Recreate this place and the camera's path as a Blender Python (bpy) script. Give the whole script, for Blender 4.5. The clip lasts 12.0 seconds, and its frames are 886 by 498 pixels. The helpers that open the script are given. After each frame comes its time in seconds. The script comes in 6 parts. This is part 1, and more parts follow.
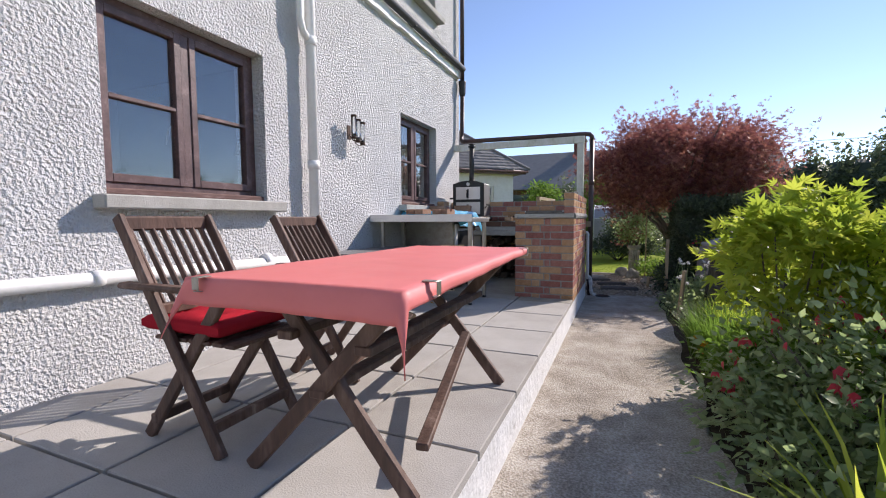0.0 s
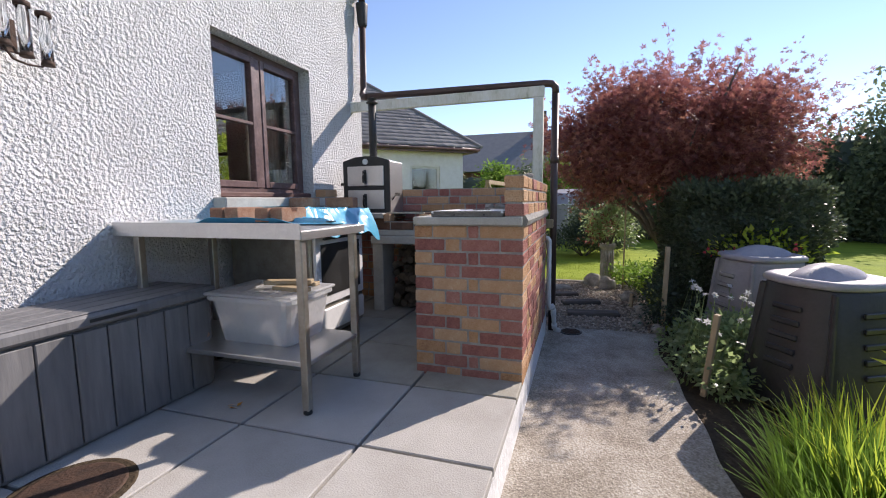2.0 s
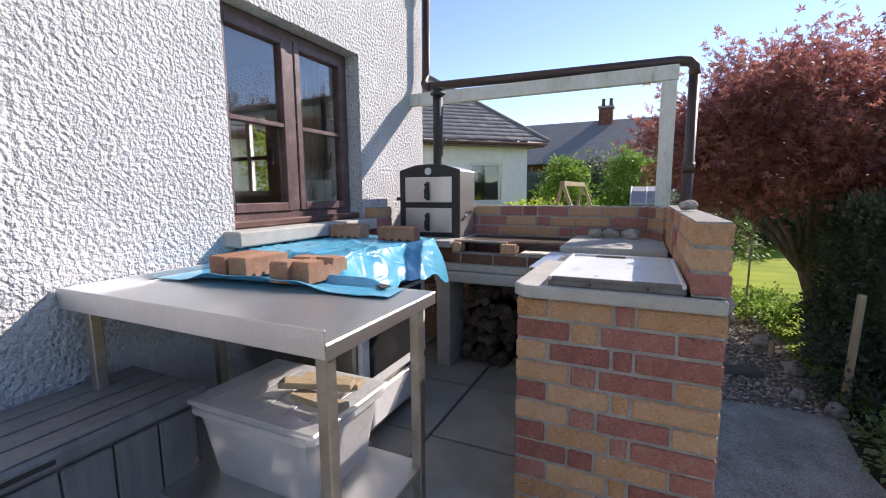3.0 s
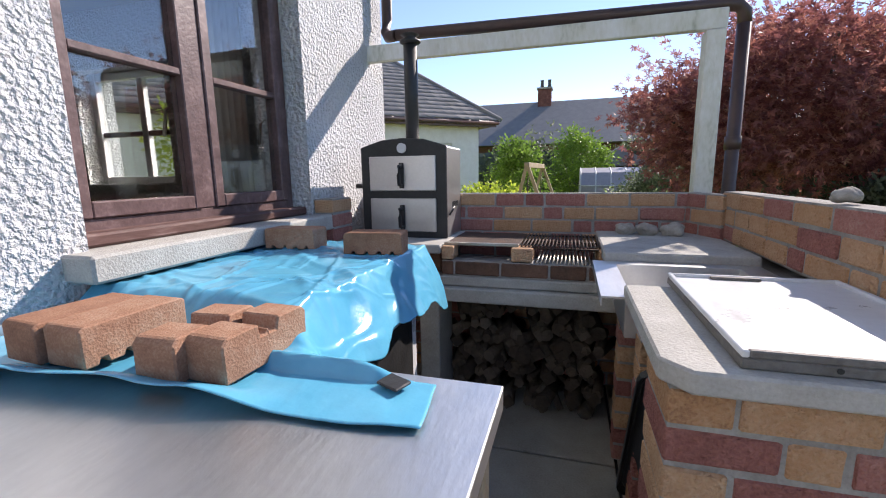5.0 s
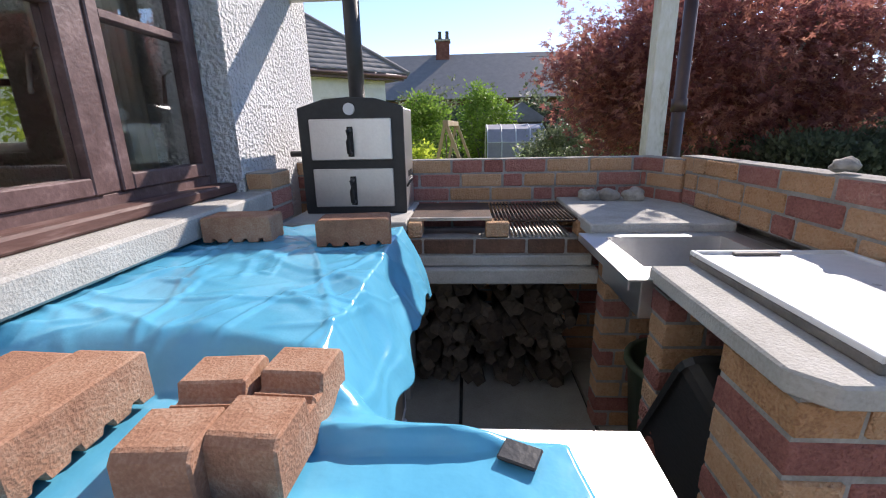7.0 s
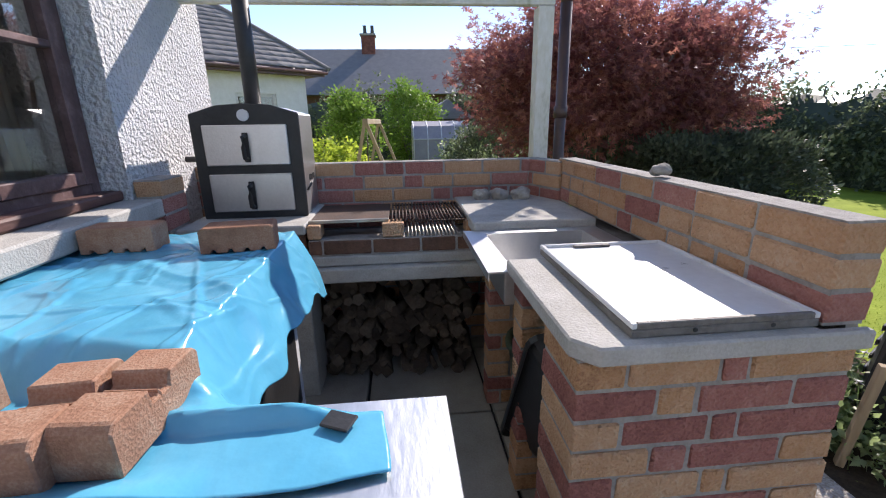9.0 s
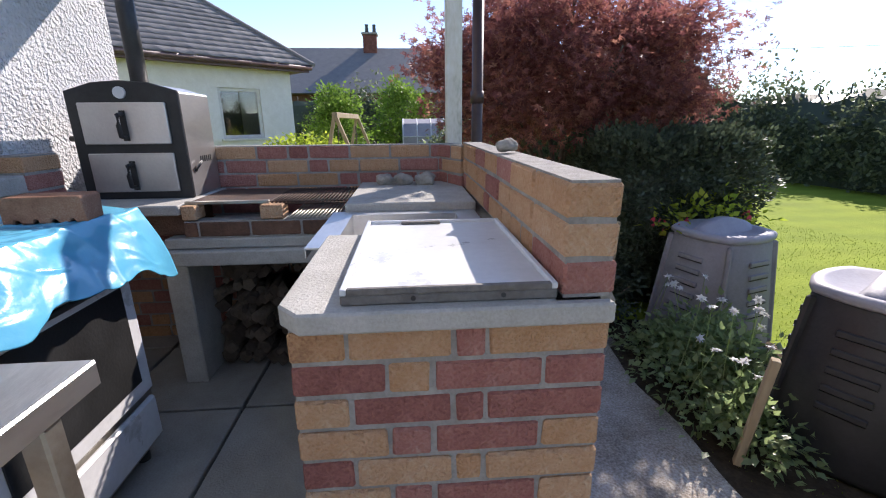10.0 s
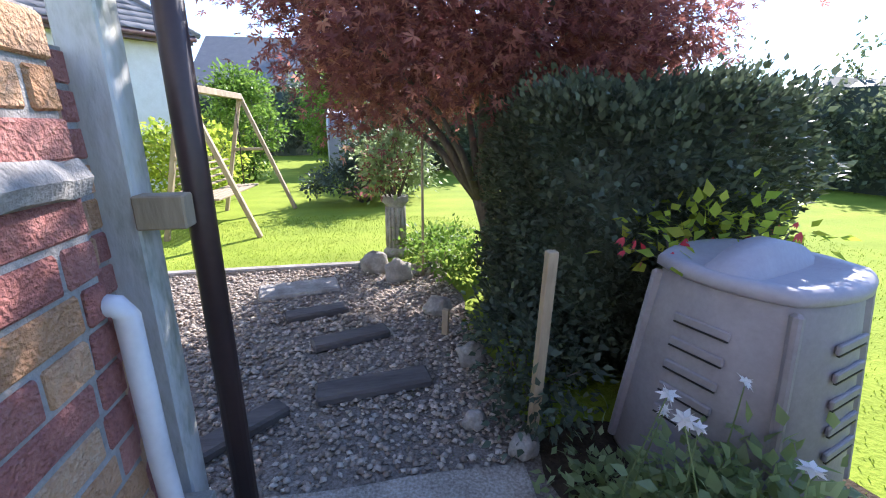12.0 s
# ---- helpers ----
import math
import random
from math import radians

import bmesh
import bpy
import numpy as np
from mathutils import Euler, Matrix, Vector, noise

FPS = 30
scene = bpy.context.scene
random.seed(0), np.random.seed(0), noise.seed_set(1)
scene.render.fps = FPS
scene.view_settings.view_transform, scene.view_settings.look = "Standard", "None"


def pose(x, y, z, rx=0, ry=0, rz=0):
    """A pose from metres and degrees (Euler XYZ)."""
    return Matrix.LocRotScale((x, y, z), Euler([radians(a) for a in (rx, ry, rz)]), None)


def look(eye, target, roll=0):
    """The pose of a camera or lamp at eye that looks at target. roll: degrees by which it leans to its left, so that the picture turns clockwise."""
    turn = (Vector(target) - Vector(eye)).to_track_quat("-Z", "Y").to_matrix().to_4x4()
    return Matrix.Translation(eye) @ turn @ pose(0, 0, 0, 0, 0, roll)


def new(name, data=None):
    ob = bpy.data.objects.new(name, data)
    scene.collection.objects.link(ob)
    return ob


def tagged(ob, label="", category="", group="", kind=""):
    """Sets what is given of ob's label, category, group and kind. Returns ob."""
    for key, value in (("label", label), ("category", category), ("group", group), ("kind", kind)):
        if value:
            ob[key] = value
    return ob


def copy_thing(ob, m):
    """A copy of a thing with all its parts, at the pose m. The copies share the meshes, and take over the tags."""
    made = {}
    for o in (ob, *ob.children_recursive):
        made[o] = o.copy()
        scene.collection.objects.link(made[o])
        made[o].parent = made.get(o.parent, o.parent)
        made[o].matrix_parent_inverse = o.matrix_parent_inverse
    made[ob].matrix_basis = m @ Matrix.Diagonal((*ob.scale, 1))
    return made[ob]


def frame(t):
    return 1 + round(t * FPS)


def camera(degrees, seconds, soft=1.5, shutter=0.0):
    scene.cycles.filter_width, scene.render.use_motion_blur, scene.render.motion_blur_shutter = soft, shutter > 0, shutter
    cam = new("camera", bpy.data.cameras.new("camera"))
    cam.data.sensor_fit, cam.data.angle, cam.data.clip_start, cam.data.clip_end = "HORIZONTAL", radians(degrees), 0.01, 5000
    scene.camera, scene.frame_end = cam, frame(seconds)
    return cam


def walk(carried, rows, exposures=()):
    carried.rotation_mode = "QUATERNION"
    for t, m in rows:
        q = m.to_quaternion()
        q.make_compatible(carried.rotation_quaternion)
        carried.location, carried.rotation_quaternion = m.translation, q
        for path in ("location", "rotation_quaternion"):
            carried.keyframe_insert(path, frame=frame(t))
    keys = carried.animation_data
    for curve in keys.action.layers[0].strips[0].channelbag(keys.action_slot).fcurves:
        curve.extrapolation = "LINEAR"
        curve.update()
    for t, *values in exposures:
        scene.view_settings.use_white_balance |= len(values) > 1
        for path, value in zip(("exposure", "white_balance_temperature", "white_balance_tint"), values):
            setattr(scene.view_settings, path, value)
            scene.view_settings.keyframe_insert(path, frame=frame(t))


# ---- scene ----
cam = camera(91.8, 12.0, soft=1.1)
PATH = [
    (0, (0.013, 0.03, 0.867), (-0.757, 1.87, 0.727), -0.3),
    (0.5, (-0.02, 0.589, 0.888), (-0.655, 2.479, 0.733), -0.4),
    (1, (-0.017, 1.193, 0.93), (-0.564, 3.109, 0.75), -0.5),
    (1.5, (-0.07, 1.812, 0.976), (-0.6, 3.73, 0.773), -0.5),
    (2, (-0.169, 2.426, 1.006), (-0.779, 4.318, 0.783), -0.6),
    (2.5, (-0.448, 2.884, 0.96), (-1.19, 4.726, 0.721), -0.7),
    (3, (-0.706, 3.291, 1.229), (-1.535, 5.092, 0.967), -0.4),
    (3.2, (-0.814, 3.377, 1.269), (-1.628, 5.188, 1.018), -0.3),
    (4.8, (-1.276, 3.944, 1.262), (-1.887, 5.822, 0.944), -0.7),
    (5, (-1.259, 3.952, 1.241), (-1.822, 5.841, 0.898), -0.9),
    (5.5, (-1.234, 3.947, 1.189), (-1.701, 5.845, 0.766), -1.2),
    (6, (-1.329, 3.94, 1.267), (-1.726, 5.839, 0.781), -1.0),
    (6.5, (-1.482, 4.003, 1.27), (-1.782, 5.911, 0.751), -1.0),
    (7, (-1.599, 4.124, 1.29), (-1.714, 6.045, 0.748), -1.2),
    (7.5, (-1.613, 4.198, 1.275), (-1.513, 6.117, 0.723), -1.3),
    (7.7, (-1.615, 4.214, 1.272), (-1.435, 6.127, 0.716), -1.3),
    (9.3, (-1.318, 3.96, 1.345), (-1.143, 5.872, 0.776), -0.8),
    (9.5, (-1.227, 3.953, 1.328), (-1.069, 5.865, 0.764), -0.7),
    (10, (-0.845, 3.988, 1.24), (-0.70, 5.902, 0.675), -0.5),
    (10.2, (-0.682, 4.02, 1.228), (-0.522, 5.931, 0.66), -0.6),
    (10.5, (-0.455, 4.135, 1.185), (-0.217, 6.037, 0.613), -0.6),
    (10.8, (-0.318, 4.275, 1.168), (-0.02, 6.166, 0.588), -0.8),
    (11, (-0.267, 4.385, 1.125), (0.069, 6.267, 0.54), -0.8),
    (11.5, (-0.016, 4.92, 0.962), (0.346, 6.798, 0.379), -0.9),
    (11.7, (0.0, 5.18, 0.952), (0.375, 7.06, 0.382), -0.6),
    (12, (0.005, 5.522, 0.976), (0.326, 7.416, 0.416), -0.1),
]
walk(cam, [(t, look(eye, target, roll)) for t, eye, target, roll in PATH], exposures=[(t, e, k, 19) for t, e, k in ((0, 0.68, 6700), (1, 0.7, 6700), (2, 0.88, 6800), (3, 1.02, 6800), (7.5, 1.06, 6700), (9.5, 1.02, 6600), (10.5, 1.2, 6500), (11, 1.3, 6300), (11.5, 1.46, 6100), (12, 1.95, 6000))])

# ---- sky and sun ----
world = bpy.data.worlds.new("sky")
scene.world = world
world.use_nodes = True
wn = world.node_tree
sky = wn.nodes.new("ShaderNodeTexSky")
sky.sky_type, sky.sun_disc = "NISHITA", False
sky.sun_elevation, sky.sun_rotation = radians(34.5), radians(34.2)
sky.air_density, sky.dust_density, sky.ozone_density, sky.altitude = 0.85, 0.0, 1.6, 1200
wn.links.new(sky.outputs[0], wn.nodes["Background"].inputs[0])
wn.nodes["Background"].inputs[1].default_value = 0.135
sun = new("sun", bpy.data.lights.new("sun", "SUN"))
sun.data.energy, sun.data.angle, sun.data.color = 3.6, radians(0.55), (1.0, 0.95, 0.87)
sun.matrix_world = look((6.8, 10.0, 8.3), (0, 0, 0))

WALL_X, EDGE_X, PATH_Z = -2.54, -0.46, -0.27


# ---- materials ----
def mat(name, stops, scale=8.0, rough=0.7, bump=0.3, bump_scale=60.0, metal=0.0, island=0.0, obrand=0.0,
        detail=6.0, stretch=(1, 1, 1), spec=0.5, voronoi=False, fine=0.25, trans=0.0, dist=0.01):
    """A surface whose colour runs over stops by broad noise, with fine grain, bump and some change from piece to piece."""
    m = bpy.data.materials.new(name)
    m.use_nodes = True
    nt = m.node_tree
    nd, ln = nt.nodes, nt.links
    b = nd["Principled BSDF"]
    tc = nd.new("ShaderNodeTexCoord")
    mp = nd.new("ShaderNodeMapping")
    mp.inputs["Scale"].default_value = stretch
    ln.new(tc.outputs["Object"], mp.inputs[0])
    n1 = nd.new("ShaderNodeTexNoise")
    n1.inputs["Scale"].default_value, n1.inputs["Detail"].default_value = scale, detail
    n1.inputs["Roughness"].default_value = 0.65
    n2 = nd.new("ShaderNodeTexNoise")
    n2.inputs["Scale"].default_value, n2.inputs["Detail"].default_value = bump_scale, 4.0
    ln.new(mp.outputs[0], n1.inputs["Vector"])
    ln.new(mp.outputs[0], n2.inputs["Vector"])
    fac = n1.outputs["Fac"]
    gain = nd.new("ShaderNodeMapRange")
    gain.inputs["From Min"].default_value, gain.inputs["From Max"].default_value = 0.3, 0.7
    ln.new(fac, gain.inputs["Value"])
    fac = gain.outputs[0]
    mixf = nd.new("ShaderNodeMix")
    mixf.inputs[0].default_value = fine
    ln.new(fac, mixf.inputs[2])
    gain2 = nd.new("ShaderNodeMapRange")
    gain2.inputs["From Min"].default_value, gain2.inputs["From Max"].default_value = 0.3, 0.7
    ln.new(n2.outputs["Fac"], gain2.inputs["Value"])
    ln.new(gain2.outputs[0], mixf.inputs[3])
    fac = mixf.outputs[0]
    for amount, node, out in ((obrand, "ShaderNodeObjectInfo", "Random"), (island, "ShaderNodeNewGeometry", "Random Per Island")):
        if amount:
            src = nd.new(node)
            mx = nd.new("ShaderNodeMix")
            mx.inputs[0].default_value = amount
            ln.new(fac, mx.inputs[2])
            ln.new(src.outputs[out], mx.inputs[3])
            fac = mx.outputs[0]
    ramp = nd.new("ShaderNodeValToRGB")
    while len(ramp.color_ramp.elements) < len(stops):
        ramp.color_ramp.elements.new(0.5)
    for e, (p, c) in zip(ramp.color_ramp.elements, stops):
        e.position, e.color = p, (*c, 1)
    ln.new(fac, ramp.inputs[0])
    ln.new(ramp.outputs[0], b.inputs["Base Color"])
    rr = nd.new("ShaderNodeMapRange")
    rr.inputs["To Min"].default_value, rr.inputs["To Max"].default_value = max(rough - 0.12, 0.02), min(rough + 0.12, 1)
    ln.new(n1.outputs["Fac"], rr.inputs["Value"])
    ln.new(rr.outputs[0], b.inputs["Roughness"])
    b.inputs["Metallic"].default_value = metal
    b.inputs["Specular IOR Level"].default_value = spec
    if bump:
        bp = nd.new("ShaderNodeBump")
        bp.inputs["Strength"].default_value, bp.inputs["Distance"].default_value = bump, dist
        if voronoi:
            vo = nd.new("ShaderNodeTexVoronoi")
            vo.feature = "SMOOTH_F1"
            vo.inputs["Scale"].default_value = bump_scale
            ln.new(mp.outputs[0], vo.inputs["Vector"])
            ad = nd.new("ShaderNodeMath")
            ad.operation = "SUBTRACT"
            ln.new(n2.outputs["Fac"], ad.inputs[0])
            ln.new(vo.outputs["Distance"], ad.inputs[1])
            ln.new(ad.outputs[0], bp.inputs["Height"])
        else:
            ln.new(n2.outputs["Fac"], bp.inputs["Height"])
        ln.new(bp.outputs[0], b.inputs["Normal"])
    if trans:
        tr = nd.new("ShaderNodeBsdfTranslucent")
        ln.new(ramp.outputs[0], tr.inputs[0])
        ms = nd.new("ShaderNodeMixShader")
        ms.inputs[0].default_value = trans
        ln.new(b.outputs[0], ms.inputs[1])
        ln.new(tr.outputs[0], ms.inputs[2])
        ln.new(ms.outputs[0], nd["Material Output"].inputs[0])
    return m


def grey(v, t=(1, 1, 1)):
    return (v * t[0], v * t[1], v * t[2])


M = {}
M["render"] = mat("white_roughcast", [(0.0, grey(0.58)), (0.5, grey(0.66)), (1, grey(0.72))], 3, 0.9, 1.0, 52, spec=0.15, dist=0.05, fine=0.25)
M["paint"] = mat("white_paint", [(0, grey(0.68, (1, .99, .96))), (1, grey(0.82))], 6, 0.6, 0.25, 40)
M["riser"] = mat("flaking_white_paint", [(0, grey(0.34, (1, .95, .88))), (0.25, grey(0.66)), (1, grey(0.82))], 9, 0.8, 0.6, 30, fine=0.3)
M["weathered"] = mat("weathered_white_timber", [(0, (0.30, 0.31, 0.22)), (0.35, (0.58, 0.57, 0.5)), (1, grey(0.74))], 5, 0.8, 0.4, 50, stretch=(1, 1, 0.4), fine=0.3)
M["slab"] = mat("concrete_paving", [(0, (0.30, 0.275, 0.245)), (0.5, (0.41, 0.39, 0.36)), (1, (0.50, 0.48, 0.45))], 2.6, 0.9, 0.3, 140, obrand=0.25, spec=0.2, fine=0.3)
# darker, less rough paving for the slabs from y 4.5 on
M["slabdark"] = mat("darker_paving", [(0, (0.20, 0.18, 0.14)), (0.5, (0.33, 0.31, 0.26)), (1, (0.44, 0.42, 0.37))], 3.5, 0.7, 0.3, 120, obrand=0.2, spec=0.35, fine=0.3)
M["joint"] = mat("dark_joint", [(0, grey(0.03)), (1, grey(0.09, (1, .95, .8)))], 20, 0.95, 0.4, 120, spec=0.1)
M["path"] = mat("worn_concrete", [(0, (0.13, 0.11, 0.09)), (0.40, (0.31, 0.27, 0.22)), (0.58, (0.41, 0.365, 0.31)), (1, (0.60, 0.57, 0.51))], 3.4, 0.95, 0.9, 90, detail=10, spec=0.15, fine=0.5)
M["concrete"] = mat("cast_concrete", [(0, (0.30, 0.29, 0.26)), (0.5, (0.40, 0.385, 0.35)), (1, (0.5, 0.485, 0.45))], 7, 0.9, 0.4, 130, spec=0.2, fine=0.35)
M["mortar"] = mat("mortar", [(0, (0.22, 0.205, 0.185)), (1, (0.42, 0.40, 0.37))], 14, 0.95, 0.6, 120, spec=0.1)
M["brickred"] = mat("purple_red_brick", [(0.0, (0.20, 0.08, 0.066)), (0.45, (0.36, 0.15, 0.125)), (0.75, (0.44, 0.215, 0.175)), (1.0, (0.50, 0.33, 0.27))], 18, 0.92, 0.9, 130, obrand=0.4, spec=0.12, fine=0.5, dist=0.016)
M["brickyellow"] = mat("sandy_yellow_brick", [(0.0, (0.26, 0.125, 0.07)), (0.3, (0.48, 0.265, 0.14)), (0.7, (0.57, 0.36, 0.22)), (1.0, (0.62, 0.47, 0.33))], 18, 0.92, 0.9, 130, obrand=0.4, spec=0.12, fine=0.5, dist=0.016)
M["loosebrick"] = mat("loose_brick", [(0, (0.17, 0.085, 0.055)), (0.45, (0.31, 0.165, 0.105)), (0.75, (0.40, 0.26, 0.18)), (1, (0.50, 0.42, 0.35))], 9, 0.92, 0.6, 210, obrand=0.25, spec=0.12, fine=0.35, dist=0.004)
M["firebrick"] = mat("sooty_brick", [(0, (0.06, 0.04, 0.03)), (0.6, (0.20, 0.11, 0.075)), (1, (0.34, 0.26, 0.19))], 12, 0.92, 0.7, 110, obrand=0.5, spec=0.1)
M["brown"] = mat("brown_window_frame", [(0, (0.06, 0.032, 0.03)), (0.6, (0.125, 0.072, 0.068)), (1, (0.22, 0.145, 0.14))], 12, 0.45, 0.15, 70)
M["brownsill"] = mat("worn_brown_sill", [(0, (0.05, 0.022, 0.018)), (0.6, (0.11, 0.05, 0.04)), (1, (0.26, 0.17, 0.15))], 10, 0.6, 0.3, 60, stretch=(1, 0.2, 1))
M["pipebrown"] = mat("brown_plastic_pipe", [(0, (0.035, 0.02, 0.018)), (1, (0.075, 0.042, 0.036))], 6, 0.45, 0.05, 40)
M["black"] = mat("black_paint", [(0, grey(0.012)), (1, grey(0.035))], 8, 0.5, 0.12, 60)
M["blackplastic"] = mat("black_plastic", [(0, grey(0.012)), (1, grey(0.03))], 5, 0.4, 0.1, 90)
M["teak"] = mat("dark_weathered_teak", [(0, (0.045, 0.024, 0.017)), (0.5, (0.10, 0.052, 0.036)), (0.85, (0.19, 0.115, 0.085)), (1, (0.30, 0.22, 0.18))], 9, 0.65, 0.4, 45, stretch=(1, 1, 0.25), fine=0.3)
M["cloth"] = mat("coral_red_tablecloth", [(0, (0.66, 0.165, 0.155)), (1, (0.76, 0.215, 0.205))], 2.5, 0.52, 0.12, 9, spec=0.35)
M["cushion"] = mat("red_cushion", [(0, (0.32, 0.012, 0.022)), (1, (0.46, 0.022, 0.035))], 9, 0.9, 0.3, 200, spec=0.1)
M["steel"] = mat("scratched_stainless", [(0, grey(0.58)), (1, grey(0.70, (1, 1, .99)))], 5, 0.40, 0.09, 80, metal=1.0, stretch=(1, 0.3, 1))
M["steelleg"] = mat("dull_steel", [(0, (0.30, 0.27, 0.22)), (1, (0.46, 0.44, 0.4))], 12, 0.42, 0.1, 60, metal=0.9)
M["tarp"] = mat("blue_tarpaulin", [(0, (0.06, 0.31, 0.48)), (1, (0.11, 0.42, 0.58))], 3, 0.22, 0.25, 14, spec=0.6, dist=0.012)
M["enamel"] = mat("white_enamel", [(0, (0.46, 0.45, 0.42)), (0.3, grey(0.62)), (1, grey(0.72))], 5, 0.3, 0.08, 40)
M["trayside"] = mat("rusty_tray_side", [(0, (0.08, 0.07, 0.06)), (1, (0.22, 0.2, 0.18))], 14, 0.7, 0.4, 80)
M["resin"] = mat("grey_woodgrain_resin", [(0, (0.10, 0.10, 0.104)), (1, (0.19, 0.186, 0.186))], 10, 0.55, 0.35, 40, stretch=(1, 1, 0.12))
M["iron"] = mat("rusty_iron", [(0, (0.03, 0.022, 0.018)), (1, (0.11, 0.06, 0.04))], 16, 0.75, 0.5, 90, metal=0.3)
M["log"] = mat("split_logs", [(0, (0.035, 0.026, 0.02)), (0.5, (0.08, 0.06, 0.045)), (1, (0.17, 0.135, 0.10))], 14, 0.9, 0.6, 50, island=0.5, spec=0.1)
M["chimneybrick"] = mat("dark_red_brick", [(0, (0.07, 0.03, 0.025)), (0.6, (0.17, 0.07, 0.055)), (1, (0.26, 0.13, 0.10))], 5, 0.92, 0.4, 40, spec=0.1)
M["slate"] = mat("grey_slates", [(0, (0.12, 0.118, 0.12)), (0.5, (0.20, 0.19, 0.187)), (1, (0.31, 0.29, 0.27))], 3, 0.7, 0.4, 20, island=0.55)
M["gravel"] = mat("gravel_stones", [(0, (0.17, 0.13, 0.10)), (0.5, (0.40, 0.325, 0.255)), (1, (0.64, 0.57, 0.48))], 30, 0.85, 0.4, 200, island=0.75, spec=0.2)
M["gravelbed"] = mat("gravel_bed", [(0, (0.10, 0.08, 0.065)), (1, (0.36, 0.31, 0.26))], 45, 0.95, 0.9, 90, spec=0.1, fine=0.5)
M["sleeper"] = mat("dark_old_sleeper", [(0, (0.05, 0.042, 0.038)), (1, (0.17, 0.145, 0.13))], 9, 0.85, 0.6, 60, stretch=(0.2, 1, 1))
M["stone"] = mat("weathered_stone", [(0, (0.17, 0.15, 0.13)), (0.6, (0.34, 0.31, 0.27)), (1, (0.5, 0.47, 0.42))], 9, 0.9, 0.6, 60, spec=0.2)
M["soil"] = mat("garden_soil", [(0, (0.03, 0.022, 0.015)), (1, (0.10, 0.075, 0.05))], 12, 0.95, 0.9, 60, spec=0.1)
M["lawn"] = mat("mown_lawn", [(0, (0.17, 0.23, 0.025)), (0.5, (0.25, 0.32, 0.035)), (1, (0.36, 0.41, 0.06))], 0.9, 0.9, 0.35, 40, detail=9, spec=0.1, fine=0.35, stretch=(1, 1.0, 1), dist=0.03)
ln_ = M["lawn"].node_tree
wv, tcx, mxl = ln_.nodes.new("ShaderNodeTexWave"), ln_.nodes.new("ShaderNodeTexCoord"), ln_.nodes.new("ShaderNodeMix")
wv.bands_direction = "Y"
wv.inputs["Scale"].default_value, wv.inputs["Distortion"].default_value, wv.inputs["Detail"].default_value = 0.55, 1.2, 2.0
mxl.data_type, mxl.blend_type = "RGBA", "MULTIPLY"
mxl.inputs[0].default_value = 0.10
old = ln_.nodes["Principled BSDF"].inputs["Base Color"].links[0].from_socket
ln_.links.new(tcx.outputs["Object"], wv.inputs["Vector"])
ln_.links.new(old, mxl.inputs[6])
ln_.links.new(wv.outputs["Color"], mxl.inputs[7])
ln_.links.new(mxl.outputs[2], ln_.nodes["Principled BSDF"].inputs["Base Color"])
M["blade"] = mat("grass_blades", [(0, (0.17, 0.24, 0.025)), (0.6, (0.27, 0.36, 0.04)), (1, (0.40, 0.46, 0.08))], 3, 0.7, 0, 30, island=0.6, trans=0.35, spec=0.2)
M["lilac"] = mat("lilac_grey_plastic", [(0, (0.26, 0.245, 0.275)), (1, (0.37, 0.355, 0.385))], 5, 0.55, 0.12, 60)
M["bingrey"] = mat("dusty_grey_plastic", [(0, (0.20, 0.185, 0.20)), (1, (0.32, 0.30, 0.32))], 5, 0.6, 0.15, 60)
M["bindark"] = mat("charcoal_plastic", [(0, (0.018, 0.018, 0.02)), (1, (0.05, 0.048, 0.05))], 5, 0.42, 0.15, 60)
M["whiteplastic"] = mat("white_plastic_pipe", [(0, grey(0.55)), (1, grey(0.72))], 8, 0.4, 0.05, 60)
M["stake"] = mat("pale_wooden_stake", [(0, (0.27, 0.20, 0.12)), (1, (0.46, 0.36, 0.23))], 12, 0.8, 0.4, 60, stretch=(1, 1, 0.2))
M["bark"] = mat("grey_bark", [(0, (0.06, 0.045, 0.035)), (1, (0.2, 0.165, 0.13))], 14, 0.9, 0.7, 50, stretch=(1, 1, 0.3))
M["maple"] = mat("red_maple_leaves", [(0, (0.14, 0.06, 0.065)), (0.45, (0.28, 0.105, 0.10)), (0.75, (0.46, 0.20, 0.15)), (1, (0.60, 0.38, 0.24))], 2.2, 0.5, 0, 30, island=0.55, trans=0.55, spec=0.3)
M["yew"] = mat("dark_hedge_leaves", [(0, (0.045, 0.06, 0.04)), (0.7, (0.095, 0.125, 0.075)), (1, (0.18, 0.21, 0.13))], 2, 0.45, 0, 30, island=0.6, trans=0.3, spec=0.4)
M["hedge"] = mat("mixed_hedge_leaves", [(0, (0.06, 0.08, 0.045)), (0.6, (0.15, 0.185, 0.10)), (1, (0.30, 0.34, 0.20))], 0.6, 0.5, 0, 30, island=0.55, trans=0.42, spec=0.3)
M["bush"] = mat("fresh_green_leaves", [(0, (0.08, 0.15, 0.02)), (0.6, (0.17, 0.29, 0.045)), (1, (0.30, 0.42, 0.09))], 0.9, 0.5, 0, 30, island=0.5, trans=0.58, spec=0.35)
M["lime"] = mat("yellow_green_leaves", [(0, (0.22, 0.33, 0.04)), (0.6, (0.42, 0.50, 0.06)), (1, (0.62, 0.62, 0.10))], 1.5, 0.5, 0, 30, island=0.6, trans=0.66, spec=0.35)
